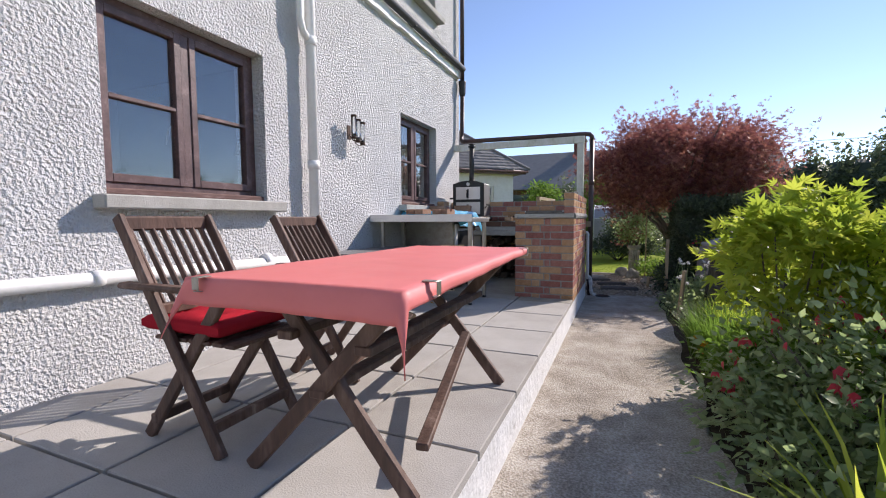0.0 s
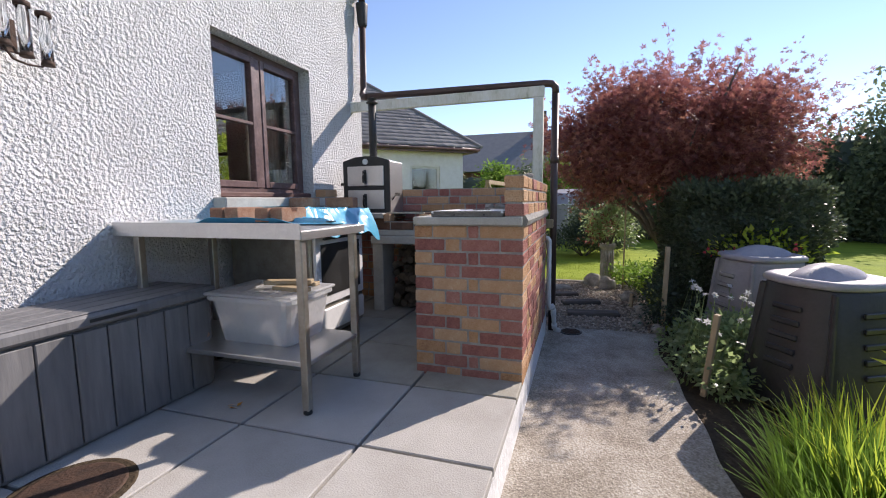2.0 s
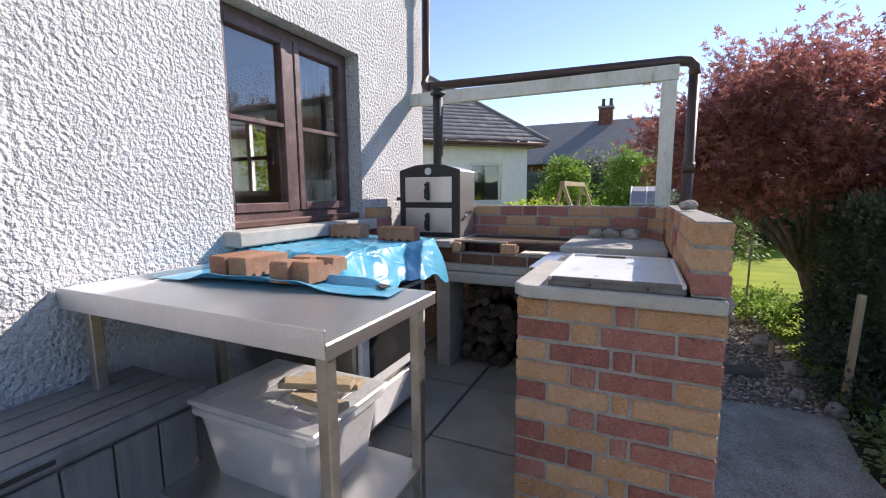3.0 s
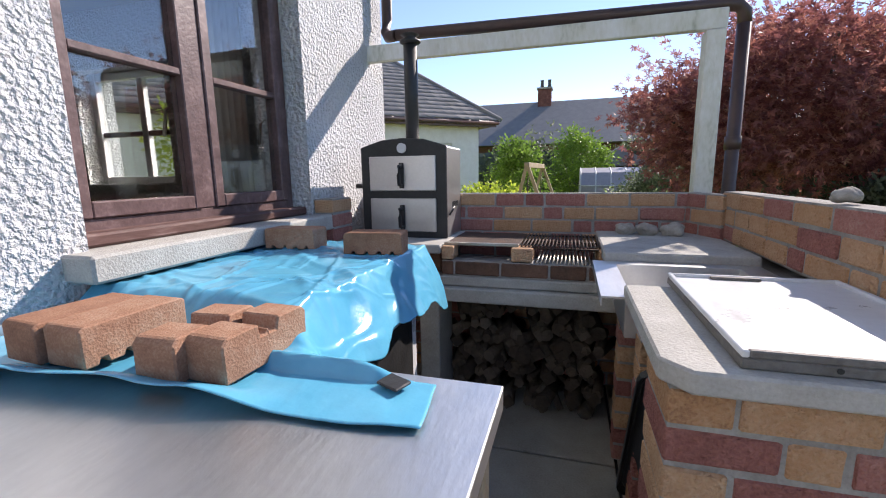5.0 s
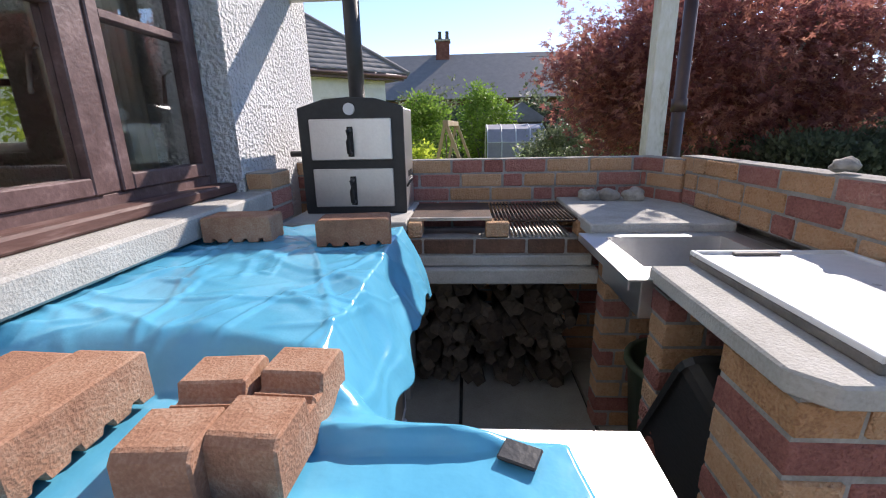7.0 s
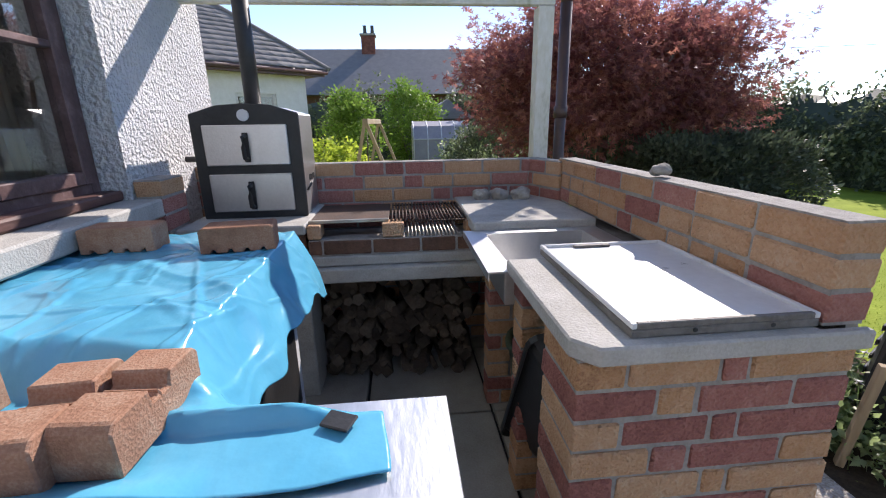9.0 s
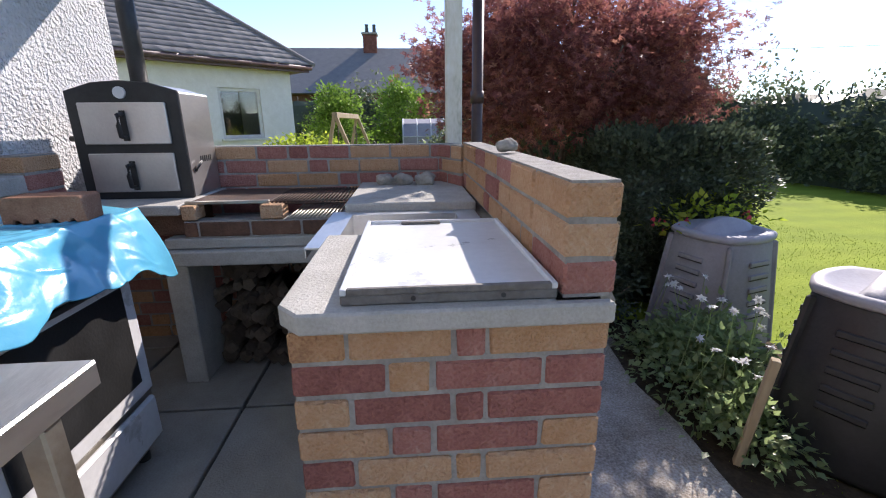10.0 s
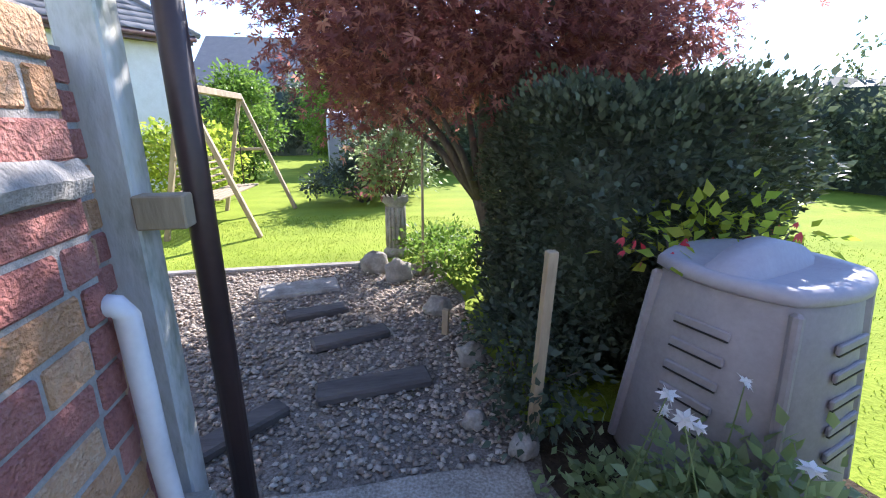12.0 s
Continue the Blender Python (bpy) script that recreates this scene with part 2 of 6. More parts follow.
M["leafmid"] = mat("mid_green_leaves", [(0, (0.18, 0.25, 0.10)), (0.7, (0.34, 0.43, 0.19)), (1, (0.50, 0.56, 0.32))], 2, 0.4, 0, 30, island=0.6, trans=0.64, spec=1.0)
M["petalred"] = mat("red_petals", [(0, (0.55, 0.03, 0.06)), (1, (0.76, 0.10, 0.14))], 6, 0.5, 0, 30, island=0.4, trans=0.3)
M["petalwhite"] = mat("white_petals", [(0, grey(0.66)), (1, grey(0.82))], 6, 0.5, 0, 30, island=0.4, trans=0.3)
M["petalgold"] = mat("orange_petals", [(0, (0.62, 0.20, 0.01)), (1, (0.75, 0.38, 0.02))], 6, 0.5, 0, 30, island=0.4, trans=0.3)
M["cream"] = mat("cream_interior_wall", [(0, (0.36, 0.33, 0.27)), (1, (0.44, 0.41, 0.34))], 2, 0.9, 0.1, 40)
M["curtain"] = mat("cream_curtain", [(0, (0.45, 0.41, 0.33)), (0.6, (0.56, 0.52, 0.43)), (1, (0.40, 0.30, 0.2))], 9, 0.95, 0.2, 90, trans=0.25)
M["floorboards"] = mat("interior_floor", [(0, (0.12, 0.08, 0.05)), (1, (0.22, 0.15, 0.1))], 4, 0.6, 0.1, 40)
M["blueshed"] = mat("faded_white_frame", [(0, grey(0.5)), (1, grey(0.7))], 4, 0.6, 0.1, 40)


def glass(name, tint=(1, 1, 1), rough=0.0):
    m = bpy.data.materials.new(name)
    m.use_nodes = True
    b = m.node_tree.nodes["Principled BSDF"]
    b.inputs["Base Color"].default_value = (*tint, 1)
    b.inputs["Roughness"].default_value = rough
    b.inputs["IOR"].default_value = 1.8 if rough == 0 else 1.4
    b.inputs["Transmission Weight"].default_value = 1.0
    return m


M["glass"] = glass("window_glass", (0.86, 0.9, 0.9))
M["glasstube"] = glass("clear_glass_tube", (0.9, 0.92, 0.92), 0.02)
M["tub"] = mat("cloudy_clear_plastic", [(0, grey(0.66)), (1, grey(0.78))], 5, 0.3, 0.05, 40, trans=0.45)
tn = M["tub"].node_tree
tm, tt_ = tn.nodes.new("ShaderNodeMixShader"), tn.nodes.new("ShaderNodeBsdfTransparent")
tm.inputs[0].default_value = 0.4
src = tn.nodes["Material Output"].inputs[0].links[0].from_socket
tn.links.new(src, tm.inputs[1])
tn.links.new(tt_.outputs[0], tm.inputs[2])
tn.links.new(tm.outputs[0], tn.nodes["Material Output"].inputs[0])


# ---- building helpers ----
def box(bm, x0, x1, y0, y1, z0, z1, bevel=0.0, m=None):
    """Adds a box, its edges rounded by bevel."""
    g = bmesh.ops.create_cube(bm, size=1.0)["verts"]
    for v in g:
        v.co = Vector(((x0 + x1) / 2 + v.co.x * (x1 - x0), (y0 + y1) / 2 + v.co.y * (y1 - y0), (z0 + z1) / 2 + v.co.z * (z1 - z0)))
    if bevel:
        es = list({e for v in g for e in v.link_edges})
        g = bmesh.ops.bevel(bm, geom=es, offset=bevel, segments=1, affect="EDGES", profile=0.7)["verts"]
    if m is not None:
        bmesh.ops.transform(bm, matrix=m, verts=list(set(g)))
    return bm


def one(*a, **k):
    return box(bmesh.new(), *a, **k)


def beam(bm, a, b, w, d, bevel=0.003, up=(0, 0, 1)):
    """Adds a bar of section w by d from a to b."""
    a, b = Vector(a), Vector(b)
    z = (b - a).normalized()
    x = Vector(up).cross(z)
    if x.length < 1e-3:
        x = Vector((1, 0, 0))
    x.normalize()
    y = z.cross(x)
    m = Matrix((x, y, z)).transposed().to_4x4()
    m.translation = a
    return box(bm, -w / 2, w / 2, -d / 2, d / 2, 0, (b - a).length, bevel, m)


def tube(bm, pts, r0, r1=None, sides=10):
    """Adds a round tube along pts, tapering from r0 to r1, with closed ends."""
    pts = [Vector(p) for p in pts]
    r1 = r0 if r1 is None else r1
    rings = []
    for i, p in enumerate(pts):
        d = (pts[min(i + 1, len(pts) - 1)] - pts[max(i - 1, 0)]).normalized()
        x = d.cross(Vector((0.13, 0.29, 0.95)))
        if x.length < 0.2:
            x = d.cross(Vector((1, 0, 0)))
        x.normalize()
        y = d.cross(x)
        r = r0 + (r1 - r0) * i / (len(pts) - 1)
        rings.append([bm.verts.new(p + (x * math.cos(a) + y * math.sin(a)) * r) for a in (2 * math.pi * k / sides for k in range(sides))])
    for p, q in zip(rings, rings[1:]):
        for k in range(sides):
            f = bm.faces.new((p[k], p[(k + 1) % sides], q[(k + 1) % sides], q[k]))
            f.smooth = True
    bm.faces.new(rings[0][::-1])
    bm.faces.new(rings[-1])
    return bm


def lathe(bm, profile, centre=(0, 0, 0), sides=24, square=0.0):
    """Adds a turned body from (radius, height) pairs; square pulls it towards a square plan."""
    rings = []
    for r, z in profile:
        ring = []
        for k in range(sides):
            a = 2 * math.pi * k / sides
            s = 1 + square * (1 / max(abs(math.cos(a)), abs(math.sin(a))) - 1)
            ring.append(bm.verts.new((centre[0] + r * s * math.cos(a), centre[1] + r * s * math.sin(a), centre[2] + z)))
        rings.append(ring)
    for p, q in zip(rings, rings[1:]):
        for k in range(sides):
            bm.faces.new((p[k], p[(k + 1) % sides], q[(k + 1) % sides], q[k])).smooth = True
    bm.faces.new(rings[0][::-1])
    bm.faces.new(rings[-1])
    return bm


def extrude(prof, y0, y1, bevel=0.004):
    bm = bmesh.new()
    a = [bm.verts.new((x, y0, z)) for x, z in prof]
    b = [bm.verts.new((x, y1, z)) for x, z in prof]
    bm.faces.new(a)
    bm.faces.new(b[::-1])
    for k in range(len(prof)):
        bm.faces.new((a[k], b[k], b[(k + 1) % len(prof)], a[(k + 1) % len(prof)]))
    bmesh.ops.recalc_face_normals(bm, faces=bm.faces)
    if bevel:
        bmesh.ops.bevel(bm, geom=bm.edges[:], offset=bevel, segments=1, affect="EDGES")
    return bm


def mesh_of(name, bm, material):
    bmesh.ops.recalc_face_normals(bm, faces=bm.faces)
    me = bpy.data.meshes.new(name)
    bm.to_mesh(me)
    bm.free()
    me.materials.append(material)
    return me


def part(name, bm, material, parent=None, label=""):
    ob = new(name, mesh_of(name, bm, M[material]))
    if parent is not None:
        ob.parent = parent
    return tagged(ob, label)


def thing(name, label, category, group="", kind="", at=(0, 0, 0), rz=0):
    ob = new(name)
    ob.empty_display_size = 0.1
    ob.matrix_world = pose(*at, 0, 0, rz)
    return tagged(ob, label, category, group, kind)


def solo(name, bm, material, label, category, kind="", group=""):
    return tagged(part(name, bm, material), label, category, group, kind)


OVAL = ([(0, 0, 0), (0.3, 0.35, 0.06), (0, 1, -0.06), (-0.3, 0.35, 0.06), (0, 0.45, 0)], [(0, 1, 4), (1, 2, 4), (2, 3, 4), (3, 0, 4)])
DIAMOND = ([(0, 0, 0), (0.3, 0.45, 0.05), (0, 1, 0), (-0.3, 0.45, 0.05)], [(0, 1, 2), (0, 2, 3)])


def lobes(angles, lengths, width):
    vs, fs = [(0, 0, 0)], []
    for a, l in zip(angles, lengths):
        c, s = math.cos(radians(a)), math.sin(radians(a))
        i = len(vs)
        for u, v, w in ((width, 0.45 * l, 0.03), (0, l, -0.05), (-width, 0.45 * l, 0.03)):
            vs.append((u * c + v * s, -u * s + v * c, w))
        fs += [(0, i, i + 1), (0, i + 1, i + 2)]
    return vs, fs


PALM = lobes((-100, -50, 0, 50, 100), (0.6, 0.85, 1, 0.85, 0.6), 0.13)
FEATHER = lobes((-62, -32, 0, 32, 62), (0.62, 0.88, 1, 0.88, 0.62), 0.12)
TREFOIL = lobes((-60, 0, 60), (0.8, 1, 0.8), 0.2)
STAR = lobes((0, 60, 120, 180, 240, 300), (1, 1, 1, 1, 1, 1), 0.25)
BELL = lobes((-20, 0, 20), (1, 0.9, 1), 0.16)


def scatter(name, pos, direction, size, shape, material, parent=None, seed=1, spread=0.9):
    """One mesh of many leaves of a shape: pos where each is fixed, direction which way it grows."""
    rng = np.random.default_rng(seed)
    n = len(pos)
    y = direction + rng.normal(0, spread, (n, 3))
    y /= np.linalg.norm(y, axis=1)[:, None] + 1e-9
    z = rng.normal(0, 0.6, (n, 3)) + np.array((0.2, 0.1, 1.0))
    z -= y * np.sum(z * y, axis=1)[:, None]
    z /= np.linalg.norm(z, axis=1)[:, None] + 1e-9
    x = np.cross(y, z)
    s = size * rng.uniform(0.6, 1.25, n)
    tv, tf = np.array(shape[0], float), np.array(shape[1], int)
    v = pos[:, None] + s[:, None, None] * (tv[None, :, :1] * x[:, None] + tv[None, :, 1:2] * y[:, None] + tv[None, :, 2:] * z[:, None])
    f = tf[None] + (np.arange(n) * len(tv))[:, None, None]
    return raw(name, v.reshape(-1, 3), f.reshape(-1, 3), material, parent)


def raw(name, v, f, material, parent=None):
    me = bpy.data.meshes.new(name)
    k = f.shape[1]
    me.vertices.add(len(v))
    me.vertices.foreach_set("co", np.ascontiguousarray(v, dtype=np.float32).ravel())
    me.loops.add(f.size)
    me.loops.foreach_set("vertex_index", np.ascontiguousarray(f, dtype=np.int32).ravel())
    me.polygons.add(len(f))
    me.polygons.foreach_set("loop_start", np.arange(0, f.size, k, dtype=np.int32))
    me.update(calc_edges=True)
    me.validate()
    me.materials.append(M[material])
    ob = new(name, me)
    if parent is not None:
        ob.parent = parent
    return ob


def crown(centre, radii, n, clumps, clump, seed, low=-1.0, shell=0.72):
    """Points and outward ways of leaves that sit in clumps over an uneven ellipsoid."""
    rng = np.random.default_rng(seed)
    d = rng.normal(size=(clumps, 3))
    d /= np.linalg.norm(d, axis=1)[:, None]
    d = d[d[:, 2] > low]
    r = rng.uniform(shell, 1.05, len(d))[:, None]
    cc = d * r * np.array(radii) + np.array(centre)
    pick = rng.integers(0, len(d), n)
    off = rng.normal(size=(n, 3)) * clump * np.array((1, 1, 0.7))
    p = cc[pick] + off
    way = d[pick] * 0.8 + off / clump * 0.4 + np.array((0, 0, -0.1))
    return p, way


# ---- ground ----
def sheet(name, x0, x1, y0, y1, z, material, label, category, nx=2, ny=2, rough=0.0, edge=0.0, seed=0):
    bm = bmesh.new()
    vs = []
    for j in range(ny + 1):
        for i in range(nx + 1):
            x, y = x0 + (x1 - x0) * i / nx, y0 + (y1 - y0) * j / ny
            if i == nx:
                x += edge * noise.noise((3 + seed, y * 1.7, 0))
            if j == ny:
                y += edge * noise.noise((x * 2.1, 7 + seed, 0))
            vs.append(bm.verts.new((x, y, z + rough * noise.noise((x * 2, y * 2, seed)))))
    for j in range(ny):
        for i in range(nx):
            a = j * (nx + 1) + i
            bm.faces.new((vs[a], vs[a + 1], vs[a + nx + 2], vs[a + nx + 1])).smooth = True
    return solo(name, bm, material, label, category, "structure")


sheet("ground", -300, 300, -300, 300, -0.30, "lawn", "bright green mown lawn round the house", "lawn")
sheet("pavement", -0.49, 0.50, -4, 6.80, PATH_Z, "path", "worn patchy concrete garden path beside the terrace", "path", 30, 200, 0.006, 0.07)
sheet("flower_bed", 0.44, 1.72, -4, 7.0, -0.292, "soil", "dark soil of the flower bed beside the path", "soil", 20, 120, 0.015, 0.12, 4)
sheet("gravel_path", -2.2, 0.62, 6.6, 9.36, -0.285, "gravelbed", "pale gravel path beyond the concrete", "gravel", 20, 20, 0.01, 0.12, 7)


def gravel(n, x0, x1, y0, y1, z, seed):
    rng = np.random.default_rng(seed)
    o = np.array([(1, 0, 0), (-1, 0, 0), (0, 1, 0), (0, -1, 0), (0, 0, 1), (0, 0, -1)], float)
    fs = np.array([(0, 2, 4), (2, 1, 4), (1, 3, 4), (3, 0, 4), (2, 0, 5), (1, 2, 5), (3, 1, 5), (0, 3, 5)])
    c = np.stack([rng.uniform(x0, x1, n), rng.uniform(y0, y1, n), z + rng.uniform(0, 0.012, n)], 1)
    s = rng.uniform(0.009, 0.024, (n, 1, 1)) * rng.uniform(0.6, 1.2, (n, 6, 1)) * np.array((1, 1, 0.6))
    a = rng.uniform(0, 6.28, n)
    v = o[None] * s
    vx = v[..., 0] * np.cos(a)[:, None] - v[..., 1] * np.sin(a)[:, None]
    vy = v[..., 0] * np.sin(a)[:, None] + v[..., 1] * np.cos(a)[:, None]
    v = np.stack([vx, vy, v[..., 2]], -1) + c[:, None]
    ob = raw("gravel_stones", v.reshape(-1, 3), (fs[None] + (np.arange(n) * 6)[:, None, None]).reshape(-1, 3), "gravel")
    return tagged(ob, "pale brown and grey loose gravel stones", "gravel", "", "stuff")


gravel(9000, -1.9, 0.62, 6.82, 9.36, -0.285, 3)

for i, (x0, x1, y, rz, w) in enumerate(((-0.30, 0.26, 7.40, 8, 0.15), (-0.38, 0.08, 7.92, 17, 0.13), (-0.60, -0.18, 8.33, 15, 0.13), (-0.78, -0.38, 7.17, 42, 0.12))):
    bm = one(-(x1 - x0) / 2, (x1 - x0) / 2, -w / 2, w / 2, 0, 0.05, 0.012, pose((x0 + x1) / 2, y, -0.285, 0, 0, rz))
    solo("sleeper_step", bm, "sleeper", "dark weathered timber sleeper set in the gravel", "sleeper", group="timber steps in the gravel")
solo("stepping_stone", one(-0.3, 0.3, -0.15, 0.15, 0, 0.04, 0.015, pose(-0.58, 8.82, -0.29, 0, 0, 11)), "stone", "pale flat stepping stone in the gravel", "stone")
solo("edging_kerb", one(-1.9, 0.0, 9.33, 9.42, -0.3, -0.25, 0.012), "stone", "low stone edging between gravel and lawn", "edging")


def rock(name, at, size, label, seed, material="stone"):
    bm = bmesh.new()
    bmesh.ops.create_icosphere(bm, subdivisions=3, radius=1)
    for v in bm.verts:
        k = 1 + 0.35 * noise.noise(v.co * 1.4 + Vector((seed, 0, 0))) + 0.1 * noise.noise(v.co * 4 + Vector((seed, 3, 0)))
        v.co = Vector((v.co.x * size[0] * k, v.co.y * size[1] * k, v.co.z * size[2] * k)) + Vector(at)
    for f in bm.faces:
        f.smooth = True
    return solo(name, bm, material, label, "stone")


for i, (x, y, z, s) in enumerate(((0.03, 9.2, -0.22, 0.13), (0.2, 8.95, -0.22, 0.12), (0.42, 8.2, -0.22, 0.09), (0.5, 7.55, -0.23, 0.08), (0.55, 6.85, -0.24, 0.06), (0.40, 7.05, -0.25, 0.05))):
    rock("edging_rock", (x, y, z), (s, s * 0.8, s * 0.9), "rough grey-brown rock beside the gravel", i)
rock("wall_stone", (-0.52, 5.43, 1.165), (0.036, 0.03, 0.022), "small pale stone lying on the brick wall", 11)
for i, (x, y, s) in enumerate(((-0.98, 6.36, 0.05), (-0.88, 6.35, 0.055), (-0.76, 6.34, 0.06))):
    rock("counter_stone", (x, y, 0.945), (s, s * 0.7, s * 0.6), "pale sea-worn stone lying on the concrete counter", 20 + i)

# ---- terrace ----
terrace = solo("terrace", one(WALL_X, -0.485, -4.2, 6.58, -0.3, -0.028), "joint", "raised terrace of grey concrete paving slabs", "terrace", "structure")
part("riser", one(-0.486, -0.472, -4.2, 6.60, -0.3, -0.042, 0.004), "riser", terrace, "flaking white painted edge of the terrace")

# ---- house ----
def pieces(bm, x0, x1, ys, openings, z0, z1):
    """A wall along y in columns, with the openings {column: [(low, high)]} left free."""
    for i, (a, b) in enumerate(zip(ys, ys[1:])):
        z = z0
        for lo, hi in openings.get(i, []):
            box(bm, x0, x1, a, b, z, lo)
            z = hi
        box(bm, x0, x1, a, b, z, z1)
    return bm


W1, W2, W3 = (1.47, 2.60, 1.03, 2.11), (4.80, 5.89, 1.07, 2.18), (4.80, 5.89, 3.78, 4.9)
house = tagged(part("wall_house", pieces(bmesh.new(), -2.84, WALL_X, (-5, W1[0], W1[1], W2[0], W2[1], 6.85),
        {1: [(W1[2] - 0.06, W1[3])], 3: [(W2[2] - 0.06, W2[3]), (W3[2] - 0.06, W3[3])]}, -0.3, 5.9), "render"), "white roughcast house wall with brown windows", "wall", "", "structure")
GX0, GX1, GZ0, GZ1 = -5.05, -4.15, 1.2, 2.08
bm = bmesh.new()
for q in ((-9, GX0, -0.3, 5.9), (GX1, -2.84, -0.3, 5.9), (GX0, GX1, -0.3, GZ0), (GX0, GX1, GZ1, 5.9)):
    box(bm, q[0], q[1], 6.55, 6.85, q[2], q[3])
tagged(part("wall_gable", bm, "render"), "white roughcast end wall of the house with a window", "wall", "", "structure")
gw = thing("window_4", "white framed window in the end wall of the room", "window", kind="structure")
bm = bmesh.new()
for q in ((GX0, GX0 + 0.06, GZ0, GZ1), (GX1 - 0.06, GX1, GZ0, GZ1), (GX0 + 0.06, GX1 - 0.06, GZ0, GZ0 + 0.06), (GX0 + 0.06, GX1 - 0.06, GZ1 - 0.06, GZ1)):
    box(bm, q[0], q[1], 6.66, 6.72, q[2], q[3], 0.004)
part("window_frame", bm, "whiteplastic", gw)
part("glazing_bar", one(GX0 + 0.06, GX1 - 0.06, 6.67, 6.71, 1.58, 1.62, 0.004), "brown", gw)
part("mullion", one(-4.56, -4.50, 6.665, 6.715, GZ0 + 0.06, GZ1 - 0.06, 0.004), "whiteplastic", gw)
part("pane", one(GX0 + 0.06, GX1 - 0.06, 6.688, 6.692, GZ0 + 0.06, GZ1 - 0.06), "glass", gw).visible_shadow = False
solo("wall_south", one(-9, -2.84, -5, -4.7, -0.3, 5.9), "render", "white roughcast end wall of the house", "wall", "structure")
solo("wall_back", one(-9.3, -9, -5, 6.85, -0.3, 5.9), "render", "white roughcast rear wall of the house", "wall", "structure")
solo("roof_house", one(-9.6, -2.3, -5.3, 7.1, 5.9, 6.1), "slate", "dark slate roof of the house", "roof", "structure")
solo("floor_interior", one(-9, -2.84, -4.7, 6.55, 0.0, 0.1), "floorboards", "dark wooden floor of the room inside", "floor", "structure")
solo("ceiling", one(-9, -2.84, -4.7, 6.55, 2.5, 2.6), "cream", "cream ceiling of the room inside", "ceiling", "structure")
solo("wall_room", one(-6.1, -6.0, -4.7, 6.55, 0.1, 2.5), "cream", "cream plastered wall of the room inside", "wall", "structure")
solo("wall_partition", one(-6.0, -2.84, 3.6, 3.7, 0.1, 2.5), "cream", "cream partition wall between two rooms inside", "wall", "structure")

# rounded render strip, gutter and flashing high on the wall
bm = bmesh.new()
for k in range(24):
    y = 0.5 + 6.3 * k / 24
    box(bm, WALL_X - 0.02, WALL_X + 0.05 + 0.012 * noise.noise((y * 3, 1, 0)), y, y + 6.3 / 24, 3.15 + 0.02 * noise.noise((y * 2, 5, 0)), 3.27)
tagged(part("trim_flashing", bm, "paint"), "lumpy white painted flashing along the wall", "trim", "", "structure")
gutter = thing("gutter", "black plastic gutter high on the white wall", "gutter")
part("channel", tube(bmesh.new(), [(WALL_X + 0.09, 0.5, 3.33), (WALL_X + 0.09, 6.80, 3.30)], 0.05, sides=12), "black", gutter)
for k in range(6):
    part("bracket", one(WALL_X, WALL_X + 0.13, 1.0 + k, 1.03 + k, 3.26, 3.31, 0.003), "black", gutter)


def window(idx, y0, y1, z0, z1, label):
    w = thing("window_%d" % idx, label, "window", kind="structure")
    x = WALL_X - 0.11
    bm = bmesh.new()
    for a in ((y0, y0 + 0.05, z0, z1), (y1 - 0.05, y1, z0, z1), (y0 + 0.05, y1 - 0.05, z1 - 0.05, z1), (y0 + 0.05, y1 - 0.05, z0, z0 + 0.055)):
        box(bm, x - 0.06, x, a[0], a[1], a[2], a[3], 0.004)
    part("window_frame", bm, "brown", w)
    mid = (y0 + y1) / 2
    part("mullion", one(x - 0.06, x + 0.004, mid - 0.03, mid + 0.03, z0 + 0.055, z1 - 0.05, 0.004), "brown", w)
    zm = z0 + (z1 - z0) * 0.5
    for a, b in ((y0 + 0.05, mid - 0.03), (mid + 0.03, y1 - 0.05)):
        bm = bmesh.new()
        for q in ((a, a + 0.045, z0 + 0.055, z1 - 0.05), (b - 0.045, b, z0 + 0.055, z1 - 0.05), (a + 0.045, b - 0.045, z1 - 0.095, z1 - 0.05), (a + 0.045, b - 0.045, z0 + 0.055, z0 + 0.105)):
            box(bm, x - 0.05, x + 0.012, q[0], q[1], q[2], q[3], 0.004)
        c = part("casement", bm, "brown", w)
        part("glazing_bar", one(x - 0.04, x + 0.008, a + 0.045, b - 0.045, zm - 0.013, zm + 0.013, 0.004), "brown", c)
        for lo, hi in ((z0 + 0.105, zm - 0.013), (zm + 0.013, z1 - 0.095)):
            p = part("pane", one(x - 0.024, x - 0.02, a + 0.045, b - 0.045, lo, hi), "glass", c)
            p.visible_shadow = False
        part("catch", tube(bmesh.new(), [(x - 0.07, b - 0.03, z0 + 0.45), (x - 0.1, b - 0.03, z0 + 0.43), (x - 0.1, b - 0.05, z0 + 0.33)], 0.007, sides=6), "steelleg", c, "metal window handle")
    part("window_sill", one(x - 0.055, x + 0.085, y0 + 0.004, y1 - 0.004, z0 - 0.022, z0 + 0.018, 0.008), "brownsill", w, "worn brown timber sill")
    part("stone_sill", one(WALL_X - 0.29, WALL_X + 0.11, y0 - 0.07, y1 + 0.1, z0 - 0.1, z0 - 0.024, 0.008), "concrete", w, "grey concrete sill")
    return w


window(1, *W1, "dark brown timber window with four panes and concrete sill")
window(2, *W2, "dark brown timber window above the outdoor kitchen")
window(3, *W3, "dark brown upper timber window")


